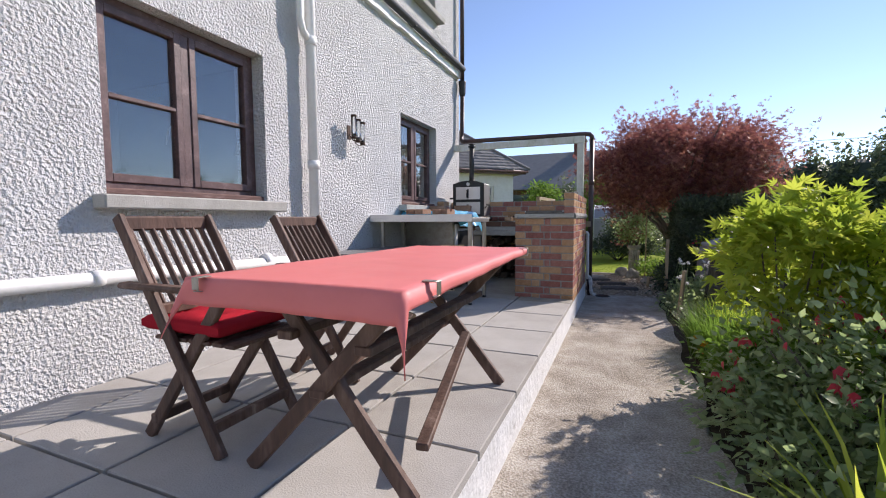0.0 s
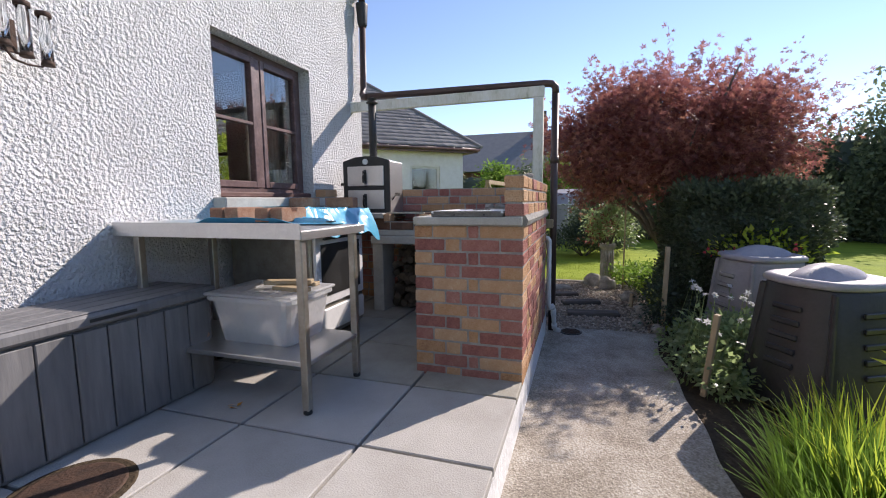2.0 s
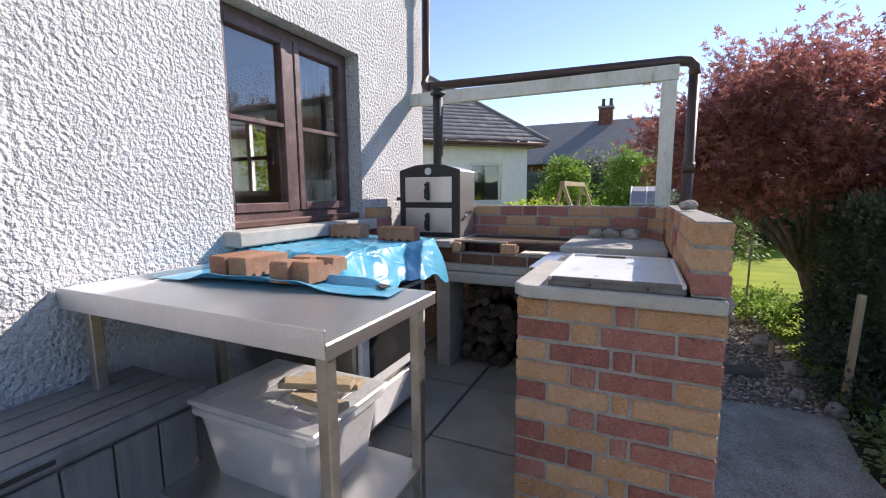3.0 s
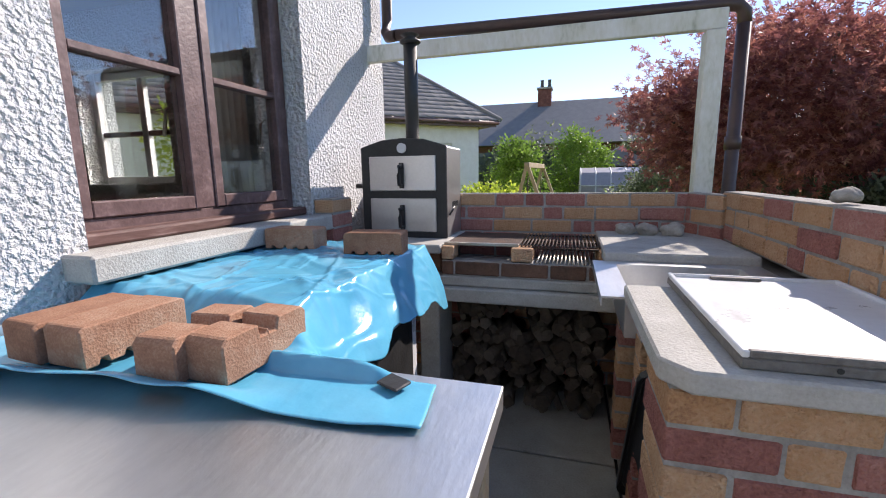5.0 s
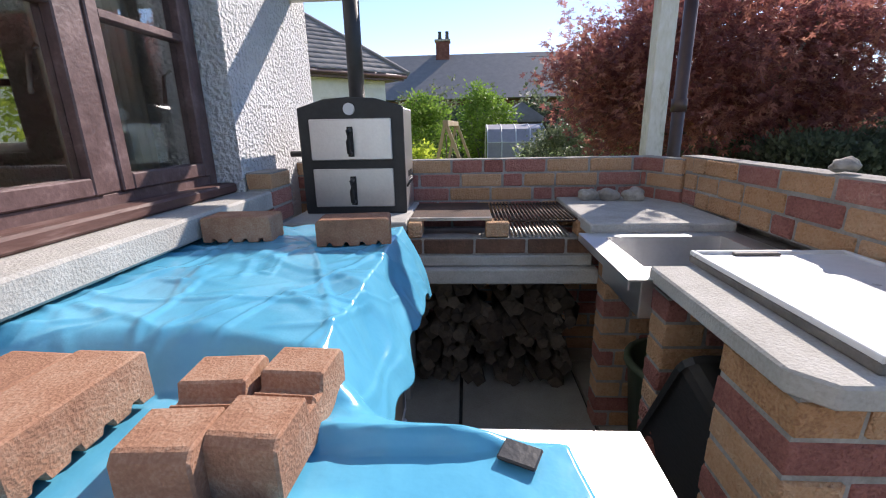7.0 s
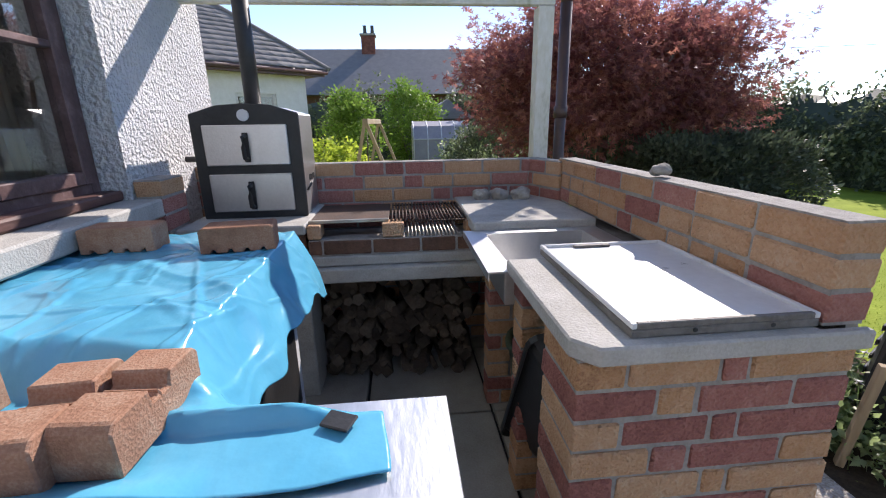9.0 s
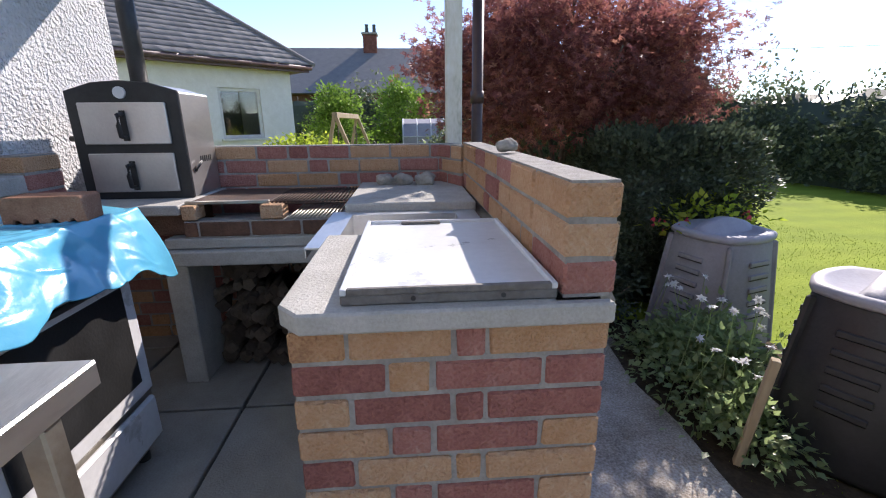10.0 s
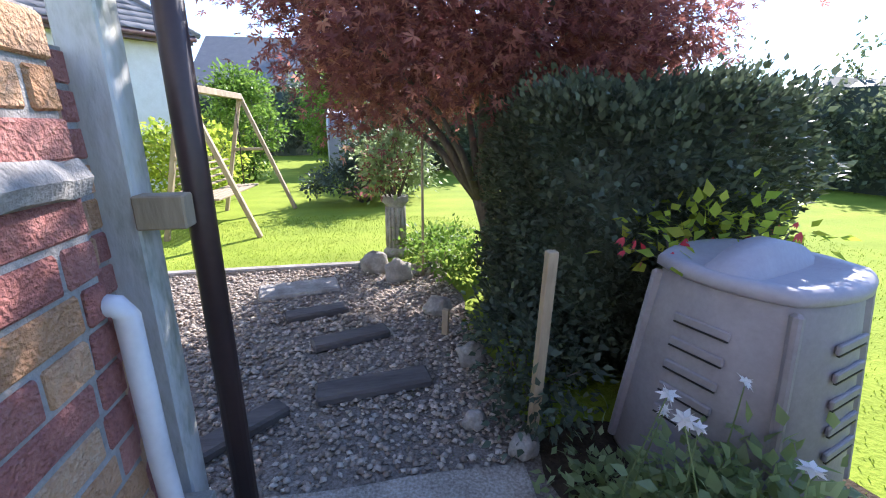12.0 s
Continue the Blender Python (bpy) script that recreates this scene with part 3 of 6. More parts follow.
def curtain(y0, y1, z0, z1, x, label):
    bm = bmesh.new()
    n = 40
    cols = []
    for i in range(n + 1):
        y = y0 + (y1 - y0) * i / n
        xx = x + 0.03 * math.sin(i * 1.4) + 0.01 * math.sin(i * 3.7)
        cols.append([bm.verts.new((xx + d, y, z)) for z, d in ((z0, 0.02), ((z0 + z1) / 2, 0.0), (z1, 0))])
    for p, q in zip(cols, cols[1:]):
        for k in range(2):
            bm.faces.new((p[k], q[k], q[k + 1], p[k + 1])).smooth = True
    ob = solo("curtain", bm, "curtain", label, "curtain")
    md = ob.modifiers.new("thick", "SOLIDIFY")
    md.thickness = 0.004
    return ob


curtain(5.55, 6.0, 0.5, 2.35, -2.98, "cream patterned curtain hanging inside the window")
curtain(4.55, 4.86, 0.5, 2.35, -3.0, "cream patterned curtain hanging inside the window")
solo("inner_sill", one(-3.05, -2.845, 4.7, 6.0, 0.99, 1.03, 0.006), "paint", "white painted inner window sill", "sill")

# pipes on the house
dp = thing("downpipe", "white painted downpipe on the roughcast wall", "pipe")
part("pipe", tube(bmesh.new(), [(WALL_X + 0.085, 3.05, 0.62), (WALL_X + 0.085, 3.05, 5.8)], 0.042, sides=14), "paint", dp)
part("shoe", tube(bmesh.new(), [(WALL_X + 0.085, 3.05, 0.66), (WALL_X + 0.085, 3.05, 0.56), (WALL_X + 0.08, 3.0, 0.5), (WALL_X + 0.11, 2.9, 0.46)], 0.05, sides=14), "bingrey", dp, "grey plastic pipe shoe")
part("branch", tube(bmesh.new(), [(WALL_X + 0.085, 3.05, 2.36), (WALL_X + 0.085, 2.96, 2.42), (WALL_X + 0.085, 2.93, 2.5), (WALL_X + 0.085, 2.93, 3.1)], 0.03, sides=12), "paint", dp)
for z in (2.33, 1.3):
    part("collar", tube(bmesh.new(), [(WALL_X + 0.085, 3.05, z), (WALL_X + 0.085, 3.05, z + 0.07)], 0.051, sides=14), "paint", dp)
wp = thing("waste_pipe", "white waste pipe running along the foot of the wall", "pipe")
part("pipe", tube(bmesh.new(), [(WALL_X + 0.045, -4, 0.60), (WALL_X + 0.045, 0.9, 0.575), (WALL_X + 0.045, 2.95, 0.535)], 0.036, sides=12), "paint", wp)
for y in (0.05, 1.35, 2.5):
    part("clip", tube(bmesh.new(), [(WALL_X + 0.045, y, 0.568), (WALL_X + 0.045, y + 0.05, 0.568)], 0.043, sides=12), "paint", wp)

bp_ = thing("rainwater_pipe", "dark brown rainwater pipe from the gutter over the beam", "pipe")
Y = 6.60
part("pipe", tube(bmesh.new(), [(WALL_X + 0.085, 6.78, 5.8), (WALL_X + 0.085, 6.78, 3.02)], 0.034, sides=14), "pipebrown", bp_)
part("hopper", lathe(bmesh.new(), [(0.036, -0.16), (0.05, -0.12), (0.055, 0), (0.06, 0.06), (0.06, 0.08)], (WALL_X + 0.085, 6.78, 3.02), 14, 0.5), "black", bp_, "black rainwater hopper")
part("pipe", tube(bmesh.new(), [(WALL_X + 0.085, 6.78, 2.9), (WALL_X + 0.085, 6.76, 2.24), (WALL_X + 0.088, 6.73, 2.16), (WALL_X + 0.12, 6.69, 2.115), (WALL_X + 0.2, 6.64, 2.105)], 0.034, sides=14), "pipebrown", bp_)
part("pipe", tube(bmesh.new(), [(WALL_X + 0.2, 6.64, 2.105), (-0.52, 6.68, 2.085), (-0.46, 6.69, 2.08), (-0.428, 6.70, 2.05), (-0.425, 6.70, 1.99)], 0.034, sides=14), "pipebrown", bp_)
part("pipe", tube(bmesh.new(), [(-0.425, 6.70, 1.99), (-0.425, 6.69, -0.27)], 0.034, sides=14), "pipebrown", bp_)
part("collar", tube(bmesh.new(), [(-0.425, 6.70, 1.35), (-0.425, 6.70, 1.42)], 0.041, sides=14), "pipebrown", bp_)
part("clamp", one(-0.53, -0.42, 6.585, 6.645, 0.74, 0.82, 0.004), "stake", bp_, "wooden block clamping the pipe to the post")
drain = thing("drain_grate", "small dark drain grate set in the concrete path", "drain")
part("rim", lathe(bmesh.new(), [(0.105, 0.0), (0.105, 0.012), (0.09, 0.014)], (-0.24, 6.66, -0.28), 28), "black", drain)
for k in range(6):
    h = 0.085 * math.sqrt(1 - ((k - 2.5) / 3.2) ** 2)
    part("bar", one(-0.24 - h, -0.24 + h, 6.66 + (k - 2.5) * 0.028 - 0.007, 6.66 + (k - 2.5) * 0.028 + 0.007, -0.267, -0.259, 0.002), "iron", drain)
el = thing("sink_waste", "white plastic sink waste pipe with elbows", "pipe")
part("pipe", tube(bmesh.new(), [(-0.47, 6.305, 0.672), (-0.445, 6.307, 0.668), (-0.433, 6.308, 0.65), (-0.432, 6.31, 0.35), (-0.43, 6.325, 0.06), (-0.425, 6.345, 0.035), (-0.405, 6.42, 0.035), (-0.40, 6.455, 0.02), (-0.397, 6.475, -0.03), (-0.388, 6.52, -0.19), (-0.38, 6.54, -0.225), (-0.345, 6.58, -0.24)], 0.021, sides=12), "whiteplastic", el)
for a, b in (((-0.426, 6.343, 0.036), (-0.413, 6.39, 0.036)), ((-0.397, 6.47, -0.01), (-0.394, 6.49, -0.08)), ((-0.39, 6.512, -0.16), (-0.386, 6.525, -0.205))):
    part("elbow", tube(bmesh.new(), [a, b], 0.026, sides=12), "whiteplastic", el)

pg = thing("timber_frame", "weathered white timber post and beam", "pergola")
part("post", one(-0.62, -0.528, 6.60, 6.695, -0.28, 1.95, 0.005), "weathered", pg)
part("beam", one(WALL_X - 0.02, -0.52, 6.615, 6.665, 1.955, 2.055, 0.005), "weathered", pg)


# ---- wall lantern ----
lan = thing("wall_lantern", "iron wall sconce with three glass tubes on white wall", "wall lamp", at=(WALL_X, 3.70, 1.745))
part("bracket", tube(bmesh.new(), [(0.0, 0, -0.02), (0.05, 0, -0.09), (0.09, 0.0, -0.1)], 0.006, sides=8), "iron", lan)
part("plate", one(0, 0.006, -0.03, 0.03, -0.08, 0.06, 0.002), "iron", lan)
for dy, dz in ((-0.075, 0.02), (0.0, -0.005), (0.075, -0.02)):
    part("holder", tube(bmesh.new(), [(0.09, dy, -0.10 + dz), (0.09, dy, 0.115 + dz)], 0.006, sides=6), "iron", lan)
    part("glass_tube", tube(bmesh.new(), [(0.115, dy, -0.09 + dz), (0.115, dy, 0.1 + dz)], 0.022, sides=12), "glasstube", lan, "clear glass tube")
    part("ring", tube(bmesh.new(), [(0.115, dy, 0.095 + dz), (0.115, dy, 0.115 + dz)], 0.028, sides=12), "iron", lan)
    part("finial", tube(bmesh.new(), [(0.115, dy, -0.11 + dz), (0.115, dy, -0.085 + dz)], 0.026, 0.02, sides=12), "iron", lan)
part("scroll", tube(bmesh.new(), [(0.115, -0.08, -0.09), (0.115, -0.05, -0.135), (0.115, 0, -0.145), (0.115, 0.05, -0.14), (0.115, 0.08, -0.11)], 0.005, sides=6), "iron", lan)


# ---- table ----
table = thing("garden_table", "dark folding wooden table under a coral red cloth", "table")
part("tabletop", one(-1.16, -0.50, 0.93, 2.45, 0.655, 0.69, 0.006), "teak", table)
for y in (1.12, 2.14):
    for a, b, o in (((-1.18, 0), (-0.56, 0.655), 0.0), ((-0.56, 0), (-1.10, 0.655), 0.035)):
        part("leg", beam(bmesh.new(), (a[0], y + o, a[1]), (b[0], y + o, b[1]), 0.054, 0.03, 0.005, (0, 1, 0)), "teak", table)
for x, z in ((-0.875, 0.31), (-0.70, 0.47), (-1.0, 0.49)):
    part("stretcher", beam(bmesh.new(), (x, 1.1, z), (x, 2.2, z), 0.06, 0.03, 0.004), "teak", table)
part("stretcher", beam(bmesh.new(), (-0.60, 1.30, 0.09), (-0.74, 2.14, 0.26), 0.045, 0.03, 0.004), "teak", table)


def cloth():
    bm = bmesh.new()
    x0, x1, y0, y1 = -1.175, -0.456, 0.90, 2.47
    nx, ny, k = 32, 56, 5
    def at(i, j):
        u, v = i / nx, j / ny
        ex = max(k - i, i - (nx - k), 0) / k
        ey = max(k - j, j - (ny - k), 0) / k
        iu, iv = min(max((i - k) / (nx - 2 * k), 0), 1), min(max((j - k) / (ny - 2 * k), 0), 1)
        near = j < k
        drop = 0.075 if near else 0.022
        side = 0.045 - 0.02 * v
        corner = ex * ey
        x = x0 + (x1 - 0.04 * iv - x0) * iu + (0.012 * (1 if u > 0.5 else -1)) * min(ex * 2, 1) + corner * (0.03 if near else -0.02) * (1 if u > 0.5 else -1)
        y = y0 + (y1 - y0) * iv + (-0.014 if near else 0.014) * min(ey * 2, 1) + corner * (-0.05 if near else -0.012)
        z = 0.698 - side * ex - drop * ey - corner * (0.06 if near else -0.015)
        z += 0.003 * noise.noise((x * 5, y * 4, 1)) + 0.0015 * noise.noise((x * 17, y * 12, 4))
        x += 0.010 * ex * noise.noise((y * 6, 2, z * 4))
        y += 0.012 * ey * noise.noise((x * 7, 3, z * 4))
        return bm.verts.new((x, y, z))
    g = [[at(i, j) for i in range(nx + 1)] for j in range(ny + 1)]
    for j in range(ny):
        for i in range(nx):
            bm.faces.new((g[j][i], g[j][i + 1], g[j + 1][i + 1], g[j + 1][i])).smooth = True
    ob = solo("tablecloth", bm, "cloth", "coral red wipe-clean cloth clipped on the table", "tablecloth")
    md = ob.modifiers.new("thick", "SOLIDIFY")
    md.thickness, md.offset = 0.003, 1
    return ob


cloth()


def clip(x, y, rz):
    c = thing("tablecloth_clip", "small steel clip on the edge of the red cloth", "clip", "clips on the cloth", at=(x, y, 0.703), rz=rz)
    part("top_leaf", one(-0.013, 0.013, -0.012, 0.03, 0.0, 0.003, 0.001), "steelleg", c)
    part("front_leaf", one(-0.013, 0.013, -0.016, -0.0125, -0.034, 0.003, 0.001), "steelleg", c)
    part("bottom_leaf", one(-0.013, 0.013, -0.012, 0.03, -0.040, -0.037, 0.001), "steelleg", c)


clip(-0.44, 1.05, 90)
clip(-1.10, 0.885, 0)
clip(-0.478, 2.37, 90)


def chair(at, rz):
    c = thing("folding_chair", "dark weathered folding wooden armchair with slatted back", "chair", "folding chairs at the table", at=at, rz=rz)
    for s in (-0.195, 0.195):
        part("back_post", beam(bmesh.new(), (-0.30, s, 0.885), (0.22, s, 0.0), 0.05, 0.026, 0.005, (0, 1, 0)), "teak", c)
        o = s * 0.88
        part("leg", beam(bmesh.new(), (-0.21, o, 0.0), (0.235, o, 0.60), 0.05, 0.026, 0.005, (0, 1, 0)), "teak", c)
        part("armrest", one(-0.27, 0.29, s * 1.06 - 0.027, s * 1.06 + 0.027, 0.602, 0.626, 0.008), "teak", c)
    part("top_rail", one(-0.312, -0.282, -0.183, 0.183, 0.825, 0.885, 0.008), "teak", c)
    part("lower_rail", one(-0.115, -0.085, -0.183, 0.183, 0.50, 0.545, 0.006), "teak", c)
    for k in range(8):
        y = -0.158 + k * 0.045
        part("back_slat", beam(bmesh.new(), (-0.295, y, 0.83), (-0.105, y, 0.53), 0.028, 0.012, 0.003, (0, 1, 0)), "teak", c)
    for k in range(7):
        x = -0.14 + k * 0.062
        part("seat_slat", one(x, x + 0.05, -0.18, 0.18, 0.405, 0.42, 0.004), "teak", c)
    for x, z in ((0.17, 0.10), (-0.16, 0.08)):
        part("stretcher", one(x - 0.015, x + 0.015, -0.19, 0.19, z - 0.02, z + 0.02, 0.004), "teak", c)
    return c


def cushion(at):
    c = thing("seat_cushion", "padded bright red cushion with tufted buttons on chair", "cushion", at=at)
    bm = bmesh.new()
    n = 24
    def top(i, j, s):
        x, y = -0.2 + 0.42 * i / n, -0.19 + 0.38 * j / n
        e = min(i, n - i, j, n - j) / n
        puff = min(e * 6, 1) ** 0.5
        t = sum(math.exp(-((x - a) ** 2 + (y - b) ** 2) / 0.0012) for a in (-0.09, 0.09) for b in (-0.1, 0.1))
        return bm.verts.new((x, y, s * (0.012 + 0.03 * puff * (1 - 0.75 * min(t, 1))) + 0.045))
    up = [[top(i, j, 1) for i in range(n + 1)] for j in range(n + 1)]
    dn = [[top(i, j, -1) for i in range(n + 1)] for j in range(n + 1)]
    for j in range(n):
        for i in range(n):
            bm.faces.new((up[j][i], up[j][i + 1], up[j + 1][i + 1], up[j + 1][i])).smooth = True
            bm.faces.new((dn[j][i], dn[j + 1][i], dn[j + 1][i + 1], dn[j][i + 1])).smooth = True
    for q in range(n):
        bm.faces.new((up[0][q], dn[0][q], dn[0][q + 1], up[0][q + 1]))
        bm.faces.new((up[n][q + 1], dn[n][q + 1], dn[n][q], up[n][q]))
        bm.faces.new((up[q + 1][0], dn[q + 1][0], dn[q][0], up[q][0]))
        bm.faces.new((up[q][n], dn[q][n], dn[q + 1][n], up[q + 1][n]))
    part("pad", bm, "cushion", c)
    for a in (-0.09, 0.09):
        for b in (-0.1, 0.1):
            bm = bmesh.new()
            bmesh.ops.create_uvsphere(bm, u_segments=10, v_segments=6, radius=0.011)
            bmesh.ops.translate(bm, vec=(a, b, 0.068), verts=bm.verts)
            part("button", bm, "cushion", c)


ch = chair((-1.53, 1.30, 0), 0)
copy_thing(ch, pose(-1.50, 2.09, 0, 0, 0, 2))
cushion((-1.53, 1.30, 0.422))


# ---- storage box ----
sb = thing("storage_box", "dark grey resin storage box standing against the wall", "storage box")
BX0, BX1, BY0, BY1 = -2.50, -2.10, 3.14, 4.26
part("body", one(BX0 + 0.02, BX1 - 0.02, BY0 + 0.02, BY1 - 0.02, 0.0, 0.50, 0.01), "resin", sb)
for k in range(8):
    w = (BY1 - BY0 - 0.06) / 8
    part("front_plank", one(BX1 - 0.02, BX1 - 0.004, BY0 + 0.03 + k * w + 0.003, BY0 + 0.03 + (k + 1) * w - 0.003, 0.02, 0.485, 0.004), "resin", sb)
for k in range(3):
    w = (BX1 - BX0 - 0.04) / 3
    part("side_plank", one(BX0 + 0.02 + k * w + 0.003, BX0 + 0.02 + (k + 1) * w - 0.003, BY1 - 0.02, BY1 - 0.004, 0.02, 0.485, 0.004), "resin", sb)
lid = part("lid", one(BX0, BX1 + 0.015, BY0, BY1 + 0.01, 0.50, 0.555, 0.012), "resin", sb)
for k in range(4):
    w = (BX1 - BX0) / 4
    part("lid_plank", one(BX0 + 0.01 + k * w, BX0 + (k + 1) * w, BY0 + 0.02, BY1 - 0.01, 0.555, 0.562, 0.003), "resin", lid)
part("handle_slot", one(BX1 + 0.012, BX1 + 0.017, 3.62, 3.82, 0.52, 0.535, 0.001), "blackplastic", lid, "dark hand slot")


# ---- steel bench ----
sbn = thing("steel_bench", "scratched stainless steel workbench with lower shelf", "workbench")
SX0, SX1, SY0, SY1, SZ = -2.53, -1.36, 4.055, 4.645, 0.878
part("worktop", one(SX0, SX1, SY0, SY1, SZ - 0.004, SZ, 0.0015), "steel", sbn)
part("upstand", one(SX0, SX1 - 0.002, SY0 - 0.004, SY0, SZ - 0.04, SZ + 0.034, 0.0015), "steel", sbn, "turned-up steel edge")
part("end_skirt", one(SX1 - 0.003, SX1, SY0, SY1, SZ - 0.044, SZ - 0.004, 0.001), "steel", sbn)
part("back_skirt", one(SX0, SX1 - 0.003, SY1 - 0.003, SY1, SZ - 0.044, SZ - 0.004, 0.001), "steel", sbn)
part("wall_rim", one(SX0, SX0 + 0.004, SY0, SY1, SZ, SZ + 0.03, 0.001), "steel", sbn)
for x in (SX1 - 0.03, SX0 + 0.14):
    for y in (SY0 + 0.03, SY1 - 0.09):
        leg = part("leg", one(x - 0.019, x + 0.019, y - 0.019, y + 0.019, 0.02, SZ - 0.006, 0.004), "steelleg", sbn)
        part("foot", lathe(bmesh.new(), [(0.018, 0), (0.022, 0.005), (0.018, 0.03)], (x, y, 0), 12), "blackplastic", leg)
for y in (SY0 + 0.04, SY1 - 0.1):
    part("rail", one(SX0 + 0.16, SX1 - 0.05, y - 0.012, y + 0.012, SZ - 0.03, SZ - 0.005, 0.002), "steelleg", sbn)
part("shelf", one(SX0 + 0.1, SX1 - 0.012, SY0 + 0.012, SY1 - 0.07, 0.235, 0.26, 0.004), "steel", sbn)

tubx = thing("storage_tub", "cloudy clear plastic storage tub with lid on the shelf", "storage tub", at=(-1.81, 4.385, 0.262))


def tray_shape(w0, d0, w1, d1, h, t):
    """An open tub that widens from its base to its rim."""
    bm = bmesh.new()
    def ring(w, d, z, c=0.05):
        ps = []
        for sx, sy in ((1, 1), (-1, 1), (-1, -1), (1, -1)):
            a0 = math.atan2(sy, sx) - math.pi / 4
            for k in range(4):
                a = a0 + math.pi / 6 * k
                ps.append(bm.verts.new((sx * (w / 2 - c) + c * math.cos(a), sy * (d / 2 - c) + c * math.sin(a), z)))
        return ps
    rs = [ring(w0, d0, 0), ring(w1, d1, h), ring(w1 + 0.03, d1 + 0.03, h), ring(w1 + 0.03, d1 + 0.03, h - 0.02), ring(w1 - 2 * t + 0.004, d1 - 2 * t + 0.004, h - 0.004), ring(w0 - 2 * t, d0 - 2 * t, t)]
    order = [rs[0], rs[1], rs[3], rs[2], rs[4], rs[5]]
    n = len(rs[0])
    for p, q in zip(order, order[1:]):
        for k in range(n):
            bm.faces.new((p[k], p[(k + 1) % n], q[(k + 1) % n], q[k]))
    bm.faces.new(order[0][::-1])
    bm.faces.new(order[-1])
    return bm


part("tub", tray_shape(0.45, 0.32, 0.52, 0.39, 0.25, 0.004), "tub", tubx)
lidt = part("lid", one(-0.28, 0.28, -0.205, 0.205, 0.252, 0.27, 0.006), "tub", tubx, "cloudy white snap-on lid")
for k in range(5):
    part("lid_rib", one(-0.2 + 0.1 * k - 0.012, -0.2 + 0.1 * k + 0.012, -0.15, 0.15, 0.27, 0.2735, 0.001), "tub", lidt)
for i in range(9):
    x, y = -0.18 + 0.045 * i, 0.08 * math.sin(i * 2.3)
    solo("stored_item", one(-0.05, 0.05, -0.035, 0.035, 0.0, 0.1 + 0.03 * (i % 3), 0.015, pose(-1.81 + x * 0.85, 4.385 + y, 0.27, 0, 0, 40 * i)), ("paint", "cushion", "tarp", "petalgold", "paint")[i % 5], "small coloured item inside the clear tub", "clutter")
for i, (dx, dy, rz, l) in enumerate(((0.1, 0.02, 20, 0.26), (0.16, -0.04, -6, 0.22), (0.1, 0.1, 8, 0.24))):
    solo("wood_offcut", one(-l / 2, l / 2, -0.03, 0.03, 0, 0.022, 0.003, pose(-1.81 + dx, 4.385 + dy, 0.533 + 0.0235 * (i == 0), 0, 0, rz)), "stake", "pale wooden offcut lying on the tub lid", "wood")
rock("brick_fragment", (-2.2, 4.22, 0.285), (0.1, 0.035, 0.03), "broken orange brick fragment on the steel shelf", 31, "loosebrick")

# ---- covered cooker beside the bench ----
ck = thing("steel_cooker", "old stainless steel cooker under the blue sheet", "cooker")
part("body", one(-2.50, -1.85, 4.81, 5.50, 0.06, 0.915, 0.012), "steelleg", ck)
cd = part("door", one(-1.85, -1.825, 4.83, 5.47, 0.30, 0.80, 0.008), "enamel", ck, "white oven door")
part("door_glass", one(-1.825, -1.82, 4.89, 5.41, 0.36, 0.72, 0.002), "blackplastic", cd, "black glass panel")
part("drawer", one(-1.85, -1.825, 4.83, 5.47, 0.10, 0.27, 0.008), "enamel", ck)
part("handle", tube(bmesh.new(), [(-1.80, 4.90, 0.76), (-1.80, 5.40, 0.76)], 0.01, sides=8), "black", ck)
for y in (4.87, 5.44):
    for x in (-2.44, -1.9):
        part("foot", lathe(bmesh.new(), [(0.022, 0), (0.022, 0.065)], (x, y, 0), 10), "black", ck)


def smooth(a, b, v):
    t = min(max((v - a) / (b - a), 0), 1)
    return t * t * (3 - 2 * t)


